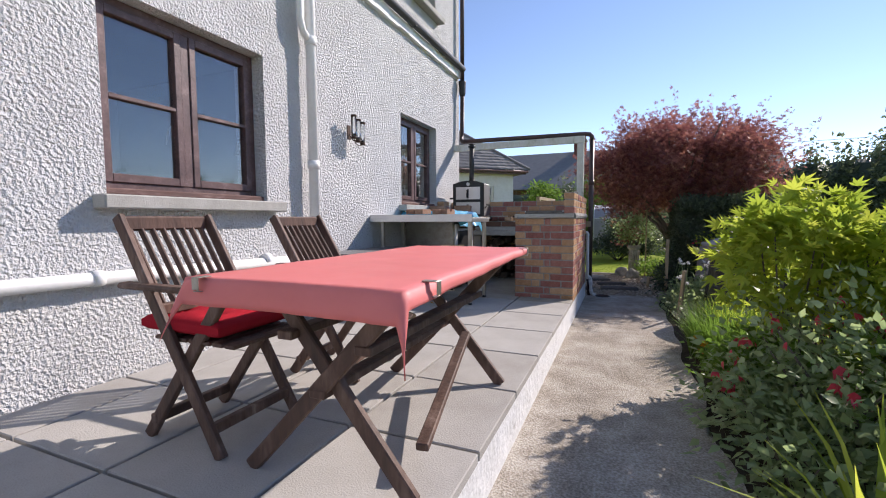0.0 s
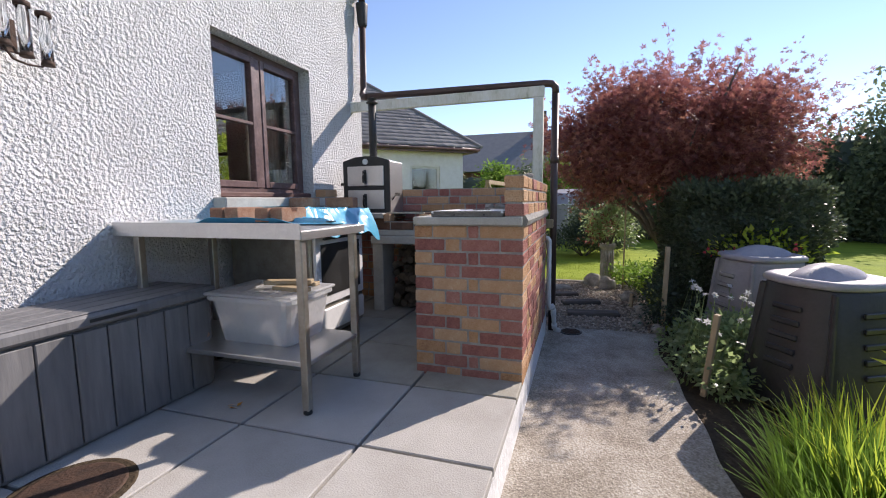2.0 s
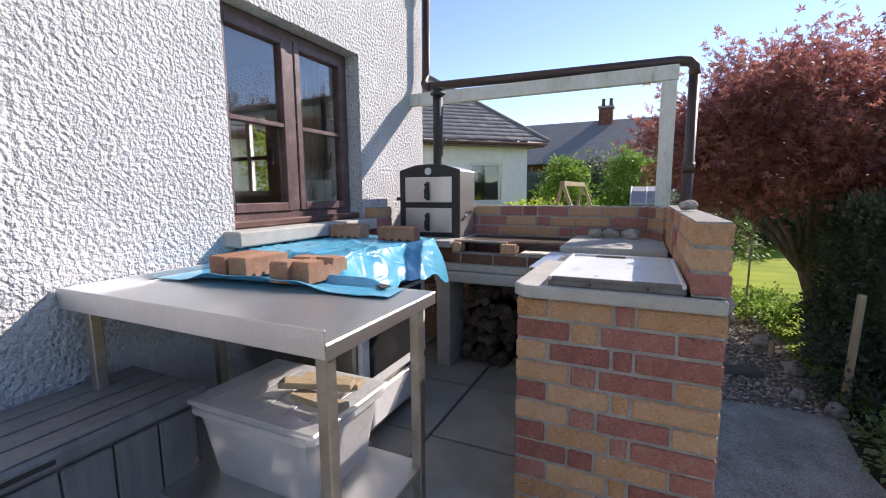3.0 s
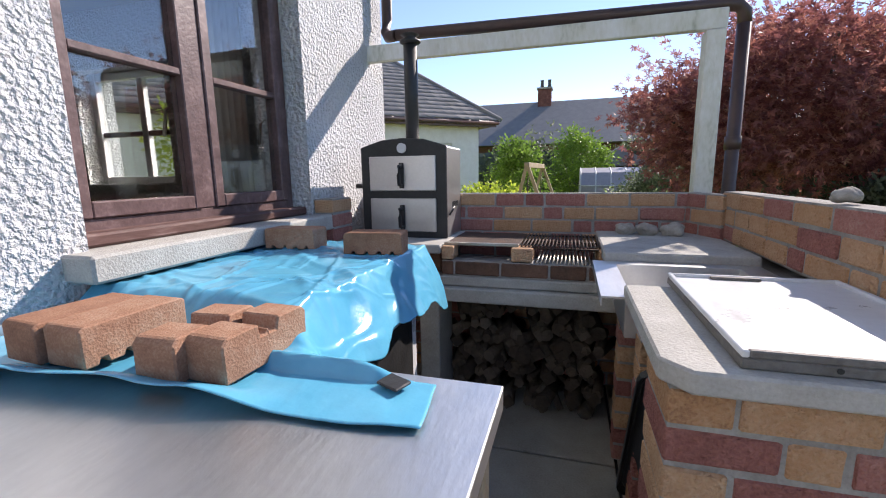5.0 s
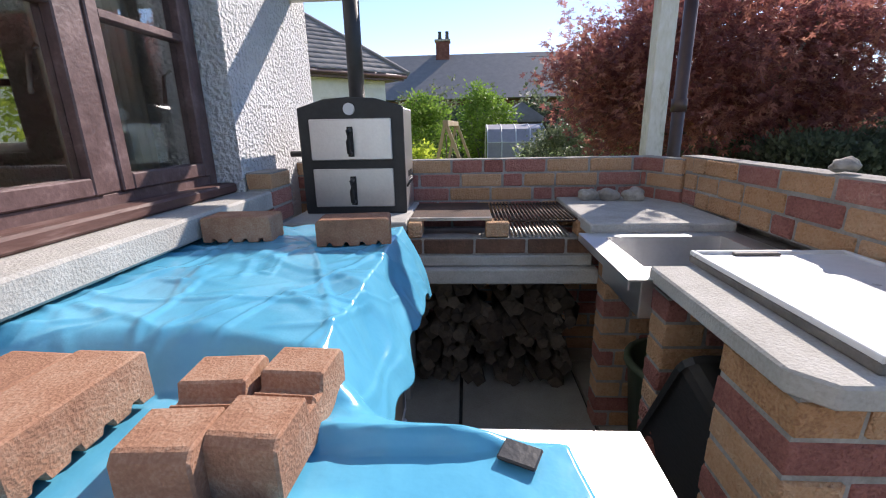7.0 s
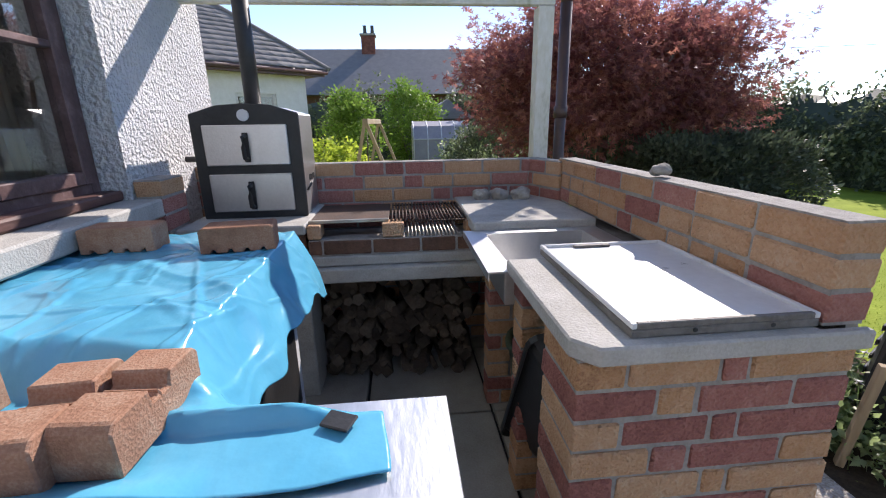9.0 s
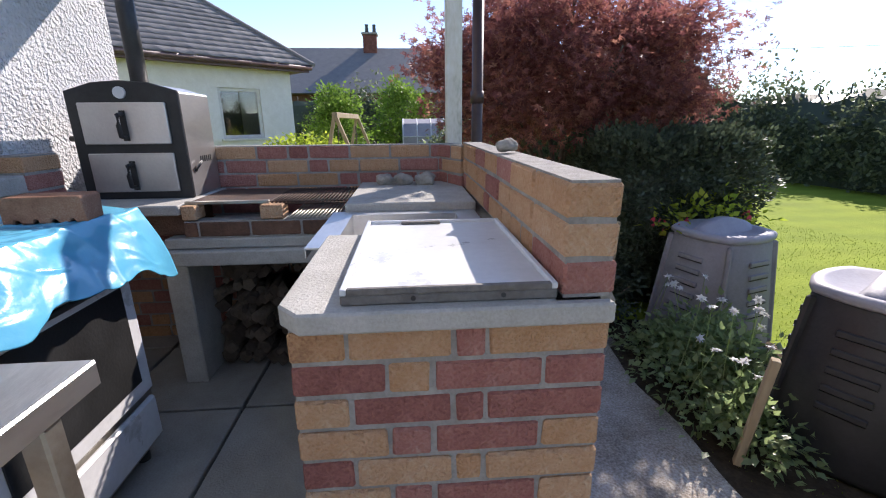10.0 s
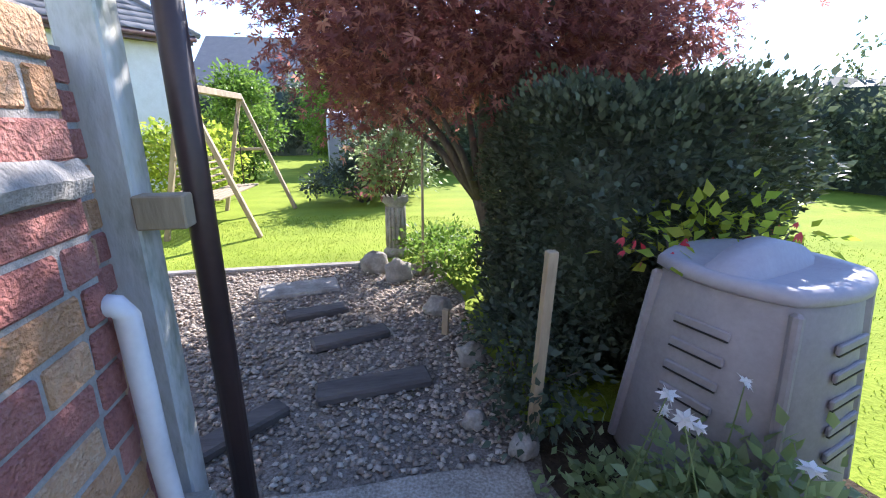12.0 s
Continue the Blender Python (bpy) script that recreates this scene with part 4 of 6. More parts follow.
def tarp():
    """A plastic sheet over bench and cooker: flap on the bench, rise, creased top, slanting side."""
    bm = bmesh.new()
    nx, ny = 190, 190
    rng = random.Random(31)
    folds = []
    for k in range(70):
        a = Vector((rng.uniform(-2.5, -1.7), rng.uniform(4.7, 5.5), 0))
        b = a + Vector((rng.uniform(-0.3, 0.35), rng.uniform(-0.35, 0.2), 0))
        folds.append((a, b - a, (b - a).length_squared, rng.uniform(0.002, 0.008), rng.uniform(0.004, 0.012)))
    g = []
    for j in range(ny + 1):
        row = []
        for i in range(nx + 1):
            u, v = i / nx, j / ny
            front = 4.375 + 0.10 * u + 0.012 * noise.noise((u * 5, 3.0, 1))
            y = front + (5.60 - front) * v
            rise = 4.685 - 0.085 * smooth(0.45, 0.8, u)
            w = smooth(rise, rise + 0.12, y)
            s = (1.06 - 0.12 * w) * u * (1 - 0.03 * noise.noise((y * 5, 1.2, 0)))
            xe = -1.83
            x = -2.52 + s
            over = max(x - xe, 0)
            z = 0.884 + w * 0.066
            z += (0.15 + 0.85 * w) * (abs(noise.noise((x * 2.6 + y, y * 2.2, 2.0))) * 0.02 + abs(noise.noise((x * 6, y * 5 + x * 3, 5.0))) * 0.009)
            for q, (ax, ay) in enumerate(((3.1, 1.4), (-1.6, 3.3), (4.5, -2.4))):
                nn = noise.noise((x * ax + y * 0.8, y * ay + x * 0.6, 3.0 * q))
                z += (0.1 + 0.9 * w) * 0.005 * max(0, 1 - abs(nn) * 15)
            p = Vector((x, y, 0))
            for a, d, n2, h, wd in folds:
                t = min(max((p - a).dot(d) / n2, 0), 1)
                dist = (p - a - d * t).length
                if dist < wd * 2:
                    z += w * h * max(0, 1 - dist / (wd * 2)) * math.sin(math.pi * t)
            flap = 1 - smooth(0.0, 0.07, v)
            z += flap * 0.034 * smooth(0.12, 0.3, u) * (1 - smooth(0.62, 0.8, u)) * (1 + 0.4 * noise.noise((u * 6, 2, 7)))
            z += flap * 0.008 * max(0, noise.noise((u * 9, 5, 3)))
            crest = 4.60 + 0.015 * noise.noise((x * 6, 1, 2))
            z += 0.030 * smooth(0.5, 0.62, u) * (1 - smooth(0.86, 0.97, u)) * max(0, 1 - abs(y - crest) / (0.018 if y < crest else 0.06))
            if over > 0:
                drop = w * (0.62 - 0.2 * noise.noise((y * 6, 4, 1)) + 0.25 * smooth(5.2, 5.5, y))
                crease = 0.028 * noise.noise((y * 8, over * 4, 9)) * smooth(0, 0.1, over)
                x = xe + over * (1 - 0.6 * w) + w * crease
                z -= over * drop + 0.25 * over * over * w
            row.append(bm.verts.new((x, y, z)))
        g.append(row)
    for j in range(ny):
        for i in range(nx):
            bm.faces.new((g[j][i], g[j][i + 1], g[j + 1][i + 1], g[j + 1][i])).smooth = True
    ob = solo("tarpaulin", bm, "tarp", "creased bright blue plastic sheet draped over the cooker", "tarpaulin")
    md = ob.modifiers.new("thick", "SOLIDIFY")
    md.thickness, md.offset = 0.002, 1
    return ob


tarp()
solo("tarp_weight", one(-0.025, 0.025, -0.018, 0.018, 0, 0.006, 0.002, pose(-1.535, 4.575, 0.893, 4, 0, -25)), "blackplastic", "black folded corner patch on the blue sheet", "patch")


def loose_brick(at, rz, edge, label, notch):
    b = thing("loose_brick", label, "brick", "bricks weighing down the sheet", at=at, rz=rz)
    L, W, H = 0.215, 0.1025, 0.08
    if edge:
        W, H = 0.088, 0.082
    h = L / 2
    if notch:
        c, n = 0.026, 0.024
        prof = [(-h, 0), (h, 0), (h, H - 0.012), (h - 0.012, H), (c, H), (c - 0.006, H - n), (0.004, H - n), (0, H - n + 0.01), (-0.004, H - n), (6 * 0.001 - c, H - n), (-c, H), (0.012 - h, H), (-h, H - 0.012)]
    else:
        prof = [(-h, 0)]
        for q in range(4):
            x = -h + 0.035 + q * 0.048
            prof += [(x - 0.009, 0), (x - 0.005, 0.012), (x + 0.005, 0.012), (x + 0.009, 0)]
        prof += [(h, 0), (h, H - 0.006), (h - 0.008, H), (0.01 - h, H), (-h, H - 0.008)]
    bm = extrude(prof, -W / 2, W / 2, 0.003)
    for v in bm.verts:
        v.co += Vector((noise.noise(v.co * 31 + Vector(at)), noise.noise(v.co * 37 + Vector(at)), 0)) * 0.003
    part("block", bm, "loosebrick", b)


loose_brick((-2.14, 4.575, 0.899), 88, False, "orange-brown perforated brick lying on the blue sheet", False)
loose_brick((-2.245, 4.57, 0.899), 86, False, "orange-brown perforated brick lying on the blue sheet", False)
loose_brick((-1.935, 4.575, 0.894), 94, True, "pale orange brick with a groove on the blue sheet", True)
loose_brick((-1.840, 4.60, 0.894), 87, True, "orange brick with a deep groove on the blue sheet", True)
loose_brick((-2.31, 5.42, 0.962), 3, False, "brown brick with notched base on the blue sheet", False)
loose_brick((-1.94, 5.38, 0.960), 8, False, "brown perforated brick on the blue sheet", False)

# ---- outdoor kitchen of brick ----
kit = thing("outdoor_kitchen", "outdoor kitchen of mixed yellow and red brick", "outdoor kitchen")
SMALL = {}


def brick_mesh(length, depth, material):
    key = (round(length, 3), round(depth, 3), material)
    if key not in SMALL:
        r = random.Random(len(SMALL))
        bm = one(-length / 2, length / 2, -depth / 2, depth / 2, 0, 0.0645, 0.005)
        for v in bm.verts:
            v.co += Vector((r.uniform(-1, 1), r.uniform(-1, 1), r.uniform(-1, 1))) * 0.0016
        SMALL[key] = mesh_of("brick", bm, M[material])
    return SMALL[key]


WALLS = []


def brick_wall(name, a, b, depth, z0, courses, seed, material="brick", yellow=0.5, rows=()):
    """A mortar core from a to b in plan, whose bricks are laid on at the end of the file."""
    a, b = Vector((*a, 0)), Vector((*b, 0))
    d = (b - a).normalized()
    n = Vector((-d.y, d.x, 0))
    m = Matrix((d, n, Vector((0, 0, 1)))).transposed().to_4x4()
    m.translation = a + Vector((0, 0, z0))
    L = (b - a).length
    core = part(name, one(0.004, L - 0.004, -depth / 2 + 0.006, depth / 2 - 0.006, 0, courses * 0.075), "mortar", kit)
    core.matrix_local = m
    WALLS.append((core, L, depth, courses, seed, material, yellow, rows))
    return core


def lay(core, L, depth, courses, seed, material, yellow, rows):
    """Lays courses of mixed bricks on a core; rows gives (length, tone) from the lowest course up, and the rest is drawn by chance."""
    r = random.Random(seed)
    for c in range(courses):
        x, first = 0.0, True
        cut = (0.0, 0.11, 0.06, 0.15)[(c + seed) % 4]
        given = list(rows[c]) if c < len(rows) else []
        while x < L - 0.02:
            l = r.choice((0.215, 0.215, 0.215, 0.1025, 0.16))
            tone = "brickyellow" if r.random() < yellow else "brickred"
            if given:
                l, tone = given.pop(0)
                tone = {"y": "brickyellow", "r": "brickred"}[tone]
            elif first and cut:
                l = cut
            first = False
            if L - x - l < 0.04:
                l = L - x
            ob = new("brick", brick_mesh(round(l * 200) / 200, depth, tone if material == "brick" else material))
            ob.parent = core
            ob.matrix_local = Matrix.Translation((x + l / 2, r.uniform(-0.003, 0.003), 0.005 + c * 0.075)) @ Matrix.Rotation(r.uniform(-0.006, 0.006), 4, "Z")
            x += l + 0.0105


LONG, SHORT = (0.105, 0.195, 0.055, 0.225), (0.178, 0.08, 0.215, 0.11)
PIER = [list(zip(LONG if c % 2 else SHORT, tones)) for c, tones in enumerate(("ryry", "yrry", "yyrr", "ryyr", "rryr", "ryrr", "yrry", "ryyy", "yrry", "yrrr", "ryrr", "yyry"))]
brick_wall("front_pier", (-1.085, 4.835), (EDGE_X, 4.835), 0.21, -0.03, 12, 1, rows=PIER)
brick_wall("side_wall", (-0.512, 4.945), (-0.512, 6.315), 0.1025, -0.03, 12, 5, yellow=0.4)
brick_wall("side_wall_top", (-0.512, 4.73), (-0.512, 6.315), 0.1025, 0.915, 3, 3, yellow=0.7, rows=([(0.215, "r")], [(0.215, "y")], [(0.215, "y"), (0.215, "y"), (0.215, "r"), (0.215, "y"), (0.215, "r")]))
brick_wall("back_wall", (WALL_X, 6.53), (-0.59, 6.53), 0.1025, 0.0, 15, 8, yellow=0.4)
brick_wall("corner_return", (-0.532, 6.27), (-0.632, 6.51), 0.1025, 0.0, 15, 7, yellow=0.5)
brick_wall("sink_pier", (-1.05, 5.305), (-0.57, 5.305), 0.1025, 0.0, 11, 4)
brick_wall("corner_pier", (-1.05, 5.83), (-0.57, 5.83), 0.1025, 0.0, 11, 6)
brick_wall("fire_front", (-1.86, 5.99), (-1.07, 5.99), 0.1025, 0.75, 1, 2, "firebrick")
brick_wall("left_upstand", (-2.535, 6.0), (-2.535 + 0.11, 6.0), 0.2, 0.90, 3, 9)
for x, w in ((-1.83, 0.06), (-1.47, 0.1), (-1.10, 0.06)):
    b = new("brick", brick_mesh(w, 0.1025, "brickyellow"))
    b.parent = kit
    b.matrix_local = Matrix.Translation((x, 5.99, 0.829))

bm = bmesh.new()
z0, z1 = 0.872, 0.915
pl = [(-1.10, 5.275), (-1.10, 4.75), (-1.055, 4.70), (-0.465, 4.70), (-0.465, 4.726), (-0.57, 4.726), (-0.57, 5.275)]
lo = [bm.verts.new((x, y, z0 + 0.0)) for x, y in pl]
hi = [bm.verts.new((x, y, z1)) for x, y in pl]
bm.faces.new(lo[::-1])
bm.faces.new(hi)
for k in range(len(pl)):
    bm.faces.new((lo[k], lo[(k + 1) % len(pl)], hi[(k + 1) % len(pl)], hi[k]))
bmesh.ops.recalc_face_normals(bm, faces=bm.faces)
bmesh.ops.bevel(bm, geom=bm.edges[:], offset=0.005, segments=1, affect="EDGES")
part("counter_slab", bm, "concrete", kit, "grey cast concrete counter slab with cut corner")
part("corner_slab", one(-1.12, -0.565, 5.79, 6.475, 0.866, 0.918, 0.006), "concrete", kit, "grey concrete slab in the corner")
part("fire_slab", one(-1.95, -1.06, 5.93, 6.475, 0.70, 0.748, 0.006), "concrete", kit, "concrete slab under the fire")
part("lintel", one(-1.97, -1.04, 5.89, 5.985, 0.63, 0.698, 0.006), "concrete", kit, "pale concrete lintel over the log store")
part("oven_slab", one(-2.42, -1.865, 5.93, 6.475, 0.855, 0.90, 0.006), "concrete", kit, "concrete slab under the oven")
part("support_block", one(-1.985, -1.88, 5.95, 6.2, 0.0, 0.628, 0.006), "concrete", kit)
part("support_block", one(-2.42, -1.88, 6.0, 6.3, 0.75, 0.853, 0.006), "firebrick", kit)
bm = bmesh.new()
prev = None
for k in range(41):
    y = 4.76 + k * 1.555 / 40
    o = 0.012 * noise.noise((y * 9, 1, 0)) + 0.006 * noise.noise((y * 31, 4, 0))
    ring = [bm.verts.new((x, y, z)) for x, z in ((-0.47, 0.862), (EDGE_X + 0.012 + o, 0.868 + o), (EDGE_X + 0.022 + o, 0.895 + 0.5 * o), (-0.455 + 0.3 * o, 0.925 + o), (-0.47, 0.925))]
    if prev:
        for q in range(5):
            bm.faces.new((prev[q], prev[(q + 1) % 5], ring[(q + 1) % 5], ring[q]))
    else:
        bm.faces.new(ring)
    prev = ring
bm.faces.new(prev[::-1])
part("mortar_ledge", bm, "mortar", kit, "rough pale mortar ledge along the wall")
part("grill_plate", one(-1.86, -1.49, 6.01, 6.42, 0.893, 0.90, 0.002), "iron", kit, "dark iron griddle plate")
part("grill_edge", one(-1.86, -1.49, 5.985, 6.008, 0.893, 0.907, 0.002), "steelleg", kit)
for k in range(22):
    x = -1.475 + k * 0.0175
    part("grill_bar", tube(bmesh.new(), [(x, 5.985, 0.898), (x, 6.42, 0.898)], 0.0045, sides=6), "iron", kit)
for y in (5.99, 6.2, 6.41):
    part("grill_bar", tube(bmesh.new(), [(-1.48, y, 0.890), (-1.09, y, 0.890)], 0.005, sides=6), "iron", kit)
for k in range(14):
    x = -1.40 + k * 0.018
    part("fire_bar", tube(bmesh.new(), [(x, 5.95, 0.832), (x, 6.3, 0.832)], 0.005, sides=6), "steelleg", kit)

# sink
snk = thing("sink", "shallow stainless steel sink between brick piers", "sink")
bm = bmesh.new()
X0, X1, Y0, Y1, Z = -1.165, -0.575, 5.245, 5.785, 0.884
x0, x1, y0, y1 = -1.08, -0.66, 5.36, 5.72
box(bm, X0, x0, Y0, Y1, Z - 0.006, Z)
box(bm, x1, X1, Y0, Y1, Z - 0.006, Z)
box(bm, x0, x1, Y0, y0, Z - 0.006, Z)
box(bm, x0, x1, y1, Y1, Z - 0.006, Z)
part("rim", bm, "steel", snk)
bm = bmesh.new()
box(bm, x0 - 0.003, x0, y0, y1, Z - 0.16, Z - 0.006)
box(bm, x1, x1 + 0.003, y0, y1, Z - 0.16, Z - 0.006)
box(bm, x0, x1, y0 - 0.003, y0, Z - 0.16, Z - 0.006)
box(bm, x0, x1, y1, y1 + 0.003, Z - 0.16, Z - 0.006)
box(bm, x0, x1, y0, y1, Z - 0.165, Z - 0.16)
part("bowl", bm, "steel", snk)
part("front_edge", one(X0, X0 + 0.004, Y0, Y1, Z - 0.03, Z - 0.006), "steel", snk)

# enamel tray
tr = thing("enamel_tray", "white enamel tray with dark sides on the counter", "tray", at=(-0.775, 5.02, 0.9155))
hw, hd, h = 0.205, 0.29, 0.033
part("base", one(-hw, hw, -hd, hd, 0.0, 0.02, 0.003), "trayside", tr)
part("surface", one(-hw + 0.012, hw - 0.012, -hd + 0.012, hd - 0.012, 0.02, 0.024, 0.001), "enamel", tr)
for a in ((-hw, -hw + 0.012, -hd, hd), (hw - 0.012, hw, -hd, hd), (-hw + 0.012, hw - 0.012, -hd, -hd + 0.012), (-hw + 0.012, hw - 0.012, hd - 0.012, hd)):
    part("lip", one(a[0], a[1], a[2], a[3], 0.02, h, 0.002), "enamel" if a[3] > 0 else "trayside", tr)
part("handle", one(-0.1, 0.02, hd - 0.03, hd - 0.0125, 0.024, 0.032, 0.002), "trayside", tr)
for x in (-0.07, 0.1):
    part("rivet", tube(bmesh.new(), [(x, -hd - 0.002, 0.012), (x, -hd + 0.001, 0.012)], 0.005, sides=8), "black", tr)

# pizza oven
ov = thing("pizza_oven", "black steel pizza oven with two steel doors and flue", "oven", at=(-2.135, 6.15, 0.9))
prof = [(-0.245, 0.0), (0.245, 0.0), (0.245, 0.49), (0.12, 0.527), (0.0, 0.535), (-0.12, 0.527), (-0.245, 0.49)]


part("body", extrude([(x * 0.985, max(z * 0.99, 0.003)) for x, z in prof], 0.02, 0.32), "steel", ov, "stainless steel oven casing")
part("front_frame", extrude(prof, 0.0, 0.02), "black", ov, "black front frame")
for z0, z1 in ((0.255, 0.44), (0.035, 0.215)):
    d = part("door", one(-0.19, 0.19, -0.016, -0.001, z0, z1, 0.004), "steel", ov, "brushed steel oven door")
    part("handle", tube(bmesh.new(), [(0, -0.02, z1 - 0.05), (0, -0.055, z1 - 0.055), (0.0, -0.06, z1 - 0.1), (0, -0.055, z1 - 0.15), (0, -0.02, z1 - 0.155)], 0.01, sides=8), "black", d, "black door handle")
    part("handle_plate", one(-0.014, 0.014, -0.021, -0.0165, z1 - 0.17, z1 - 0.035, 0.002), "black", d)
part("thermometer", tube(bmesh.new(), [(0, -0.012, 0.482), (0, -0.001, 0.482)], 0.026, sides=20), "enamel", ov, "round white thermometer dial")
for k in range(6):
    part("vent_slot", one(0.2415, 0.2435, 0.13 + k * 0.022, 0.14 + k * 0.022, 0.16, 0.19), "black", ov)
part("latch", tube(bmesh.new(), [(0.243, 0.06, 0.12), (0.26, 0.07, 0.15), (0.262, 0.1, 0.165)], 0.006, sides=6), "black", ov)
part("side_pipe", tube(bmesh.new(), [(-0.24, 0.12, 0.28), (-0.34, 0.12, 0.28)], 0.014, sides=10), "black", ov)
part("flue", tube(bmesh.new(), [(0, 0.17, 0.52), (0, 0.17, 1.045)], 0.038, sides=18), "black", ov, "black flue pipe")
part("flue_cowl", lathe(bmesh.new(), [(0.04, 1.045), (0.058, 1.055), (0.058, 1.065), (0.035, 1.075), (0.035, 1.09), (0.052, 1.095), (0.01, 1.11)], (0, 0.17, 0), 18), "black", ov)


def logs():
    rng = random.Random(4)
    bm = bmesh.new()
    for k in range(170):
        x, z = rng.uniform(-1.84, -1.1), rng.uniform(0.02, 0.6)
        r, y = rng.uniform(0.016, 0.045), rng.uniform(6.06, 6.16)
        a = rng.uniform(-0.12, 0.12)
        tube(bm, [(x, y, z), (x + a, y + 0.3, z + rng.uniform(-0.04, 0.04))], r, r * 0.9, sides=rng.choice((4, 5, 7)))
    return tagged(part("log_pile", bm, "log"), "stacked split firewood logs under the fire slab", "firewood", "", "stuff")


logs()

# tubs kept under the counter
wb = thing("barrow_tray", "black plastic wheelbarrow tray stored under the counter", "wheelbarrow")
bm = tray_shape(0.26, 0.44, 0.46, 0.66, 0.20, 0.006)
o = part("tray", bm, "blackplastic", wb)
o.matrix_local = pose(-0.83, 5.08, 0.345, 0, 62, 90) @ pose(0, 0, 0, 0, 0, 90)
part("frame_bar", tube(bmesh.new(), [(-1.0, 5.08, 0.02), (-0.96, 5.1, 0.3), (-0.8, 5.12, 0.5)], 0.014, sides=8), "petalred", wb, "red painted steel bar")
solo("green_tub", lathe(bmesh.new(), [(0.14, 0.0), (0.18, 0.42), (0.195, 0.43), (0.195, 0.45), (0.17, 0.45), (0.13, 0.02)], (-0.82, 5.57, 0.0), 24), "yew", "dark green plastic tub under the sink", "tub")
mh = thing("manhole_cover", "round rusty inspection cover in the paving", "drain cover", at=(-1.86, 3.36, 0))
part("disc", lathe(bmesh.new(), [(0.17, 0.0), (0.17, 0.006), (0.16, 0.008)], (0, 0, 0), 32), "iron", mh)
part("surround", lathe(bmesh.new(), [(0.2, 0.0), (0.2, 0.003), (0.19, 0.004)], (0, 0, 0), 32), "soil", mh)


# ---- garden: compost bins and stakes ----
def compost_bin(at, rz, body, lidm, label, s=1.0):
    b = thing("compost_bin", label, "compost bin", "compost bins in the flower bed", at=at, rz=rz)
    part("body", lathe(bmesh.new(), [(0.40 * s, 0.0), (0.405 * s, 0.03), (0.36 * s, 0.40), (0.315 * s, 0.74), (0.30 * s, 0.775), (0.28 * s, 0.785)], (0, 0, 0), 40, 0.32), body, b)
    for k in range(4):
        a = radians(45 + 90 * k)
        c, q = math.cos(a), math.sin(a)
        part("corner_rib", beam(bmesh.new(), (0.445 * s * c, 0.445 * s * q, 0.02), (0.345 * s * c, 0.345 * s * q, 0.75), 0.07, 0.03, 0.01, (-q, c, 0)), body, b)
    for k in range(4):
        a = radians(90 * k)
        for i in range(5):
            z = 0.28 + i * 0.085
            r = (0.405 - 0.09 * (z - 0.03) / 0.71) * s
            m = pose(0, 0, 0, 0, 0, 90 * k)
            part("louvre", one(r - 0.006, r + 0.008, -0.09, 0.09, z, z + 0.03, 0.004, m), body, b)
            part("slot", one(r + 0.001, r + 0.0095, -0.088, 0.088, z - 0.004, z - 0.001, 0.0, m), "blackplastic", b)
    lid = part("lid", lathe(bmesh.new(), [(0.318 * s, 0.765), (0.335 * s, 0.775), (0.335 * s, 0.80), (0.315 * s, 0.815), (0.27 * s, 0.812), (0.22 * s, 0.795), (0.0, 0.79)], (0, 0, 0), 40, 0.28), lidm, b)
    bm = bmesh.new()
    n = 14
    prev = None
    for i in range(n + 1):
        t = i / n
        x = (-0.3 + 0.6 * t) * s
        h = 0.80 + 0.085 * math.sin(math.pi * t) ** 0.7
        ring = [bm.verts.new((x, w * s, z)) for w, z in ((-0.1, 0.79), (-0.05, h), (0.05, h), (0.1, 0.79))]
        if prev:
            for k in range(3):
                bm.faces.new((prev[k], ring[k], ring[k + 1], prev[k + 1])).smooth = True
        else:
            bm.faces.new(ring)
        prev = ring
    bm.faces.new(prev)
    part("grip", bm, lidm, lid)
    return b


compost_bin((1.29, 6.70, -0.28), 18, "bingrey", "lilac", "dusty grey plastic compost bin with lilac-grey lid", 0.84)
compost_bin((1.26, 5.58, -0.28), 28, "bindark", "lilac", "charcoal plastic compost bin with lilac-grey lid", 0.84)


def stake(a, b, w, label):
    bm = beam(bmesh.new(), a, b, w, w * 0.8, 0.003)
    return solo("garden_stake", bm, "stake", label, "stake", group="stakes in the flower bed")


stake((0.62, 5.50, -0.28), (0.665, 5.47, 0.275), 0.042, "pale wooden stake leaning in the flower bed")
stake((0.60, 6.90, -0.28), (0.605, 6.84, 0.56), 0.04, "grey wooden stake by the dark hedge")
stake((0.42, 7.9, -0.28), (0.43, 7.92, -0.12), 0.04, "short wooden peg beside the gravel")


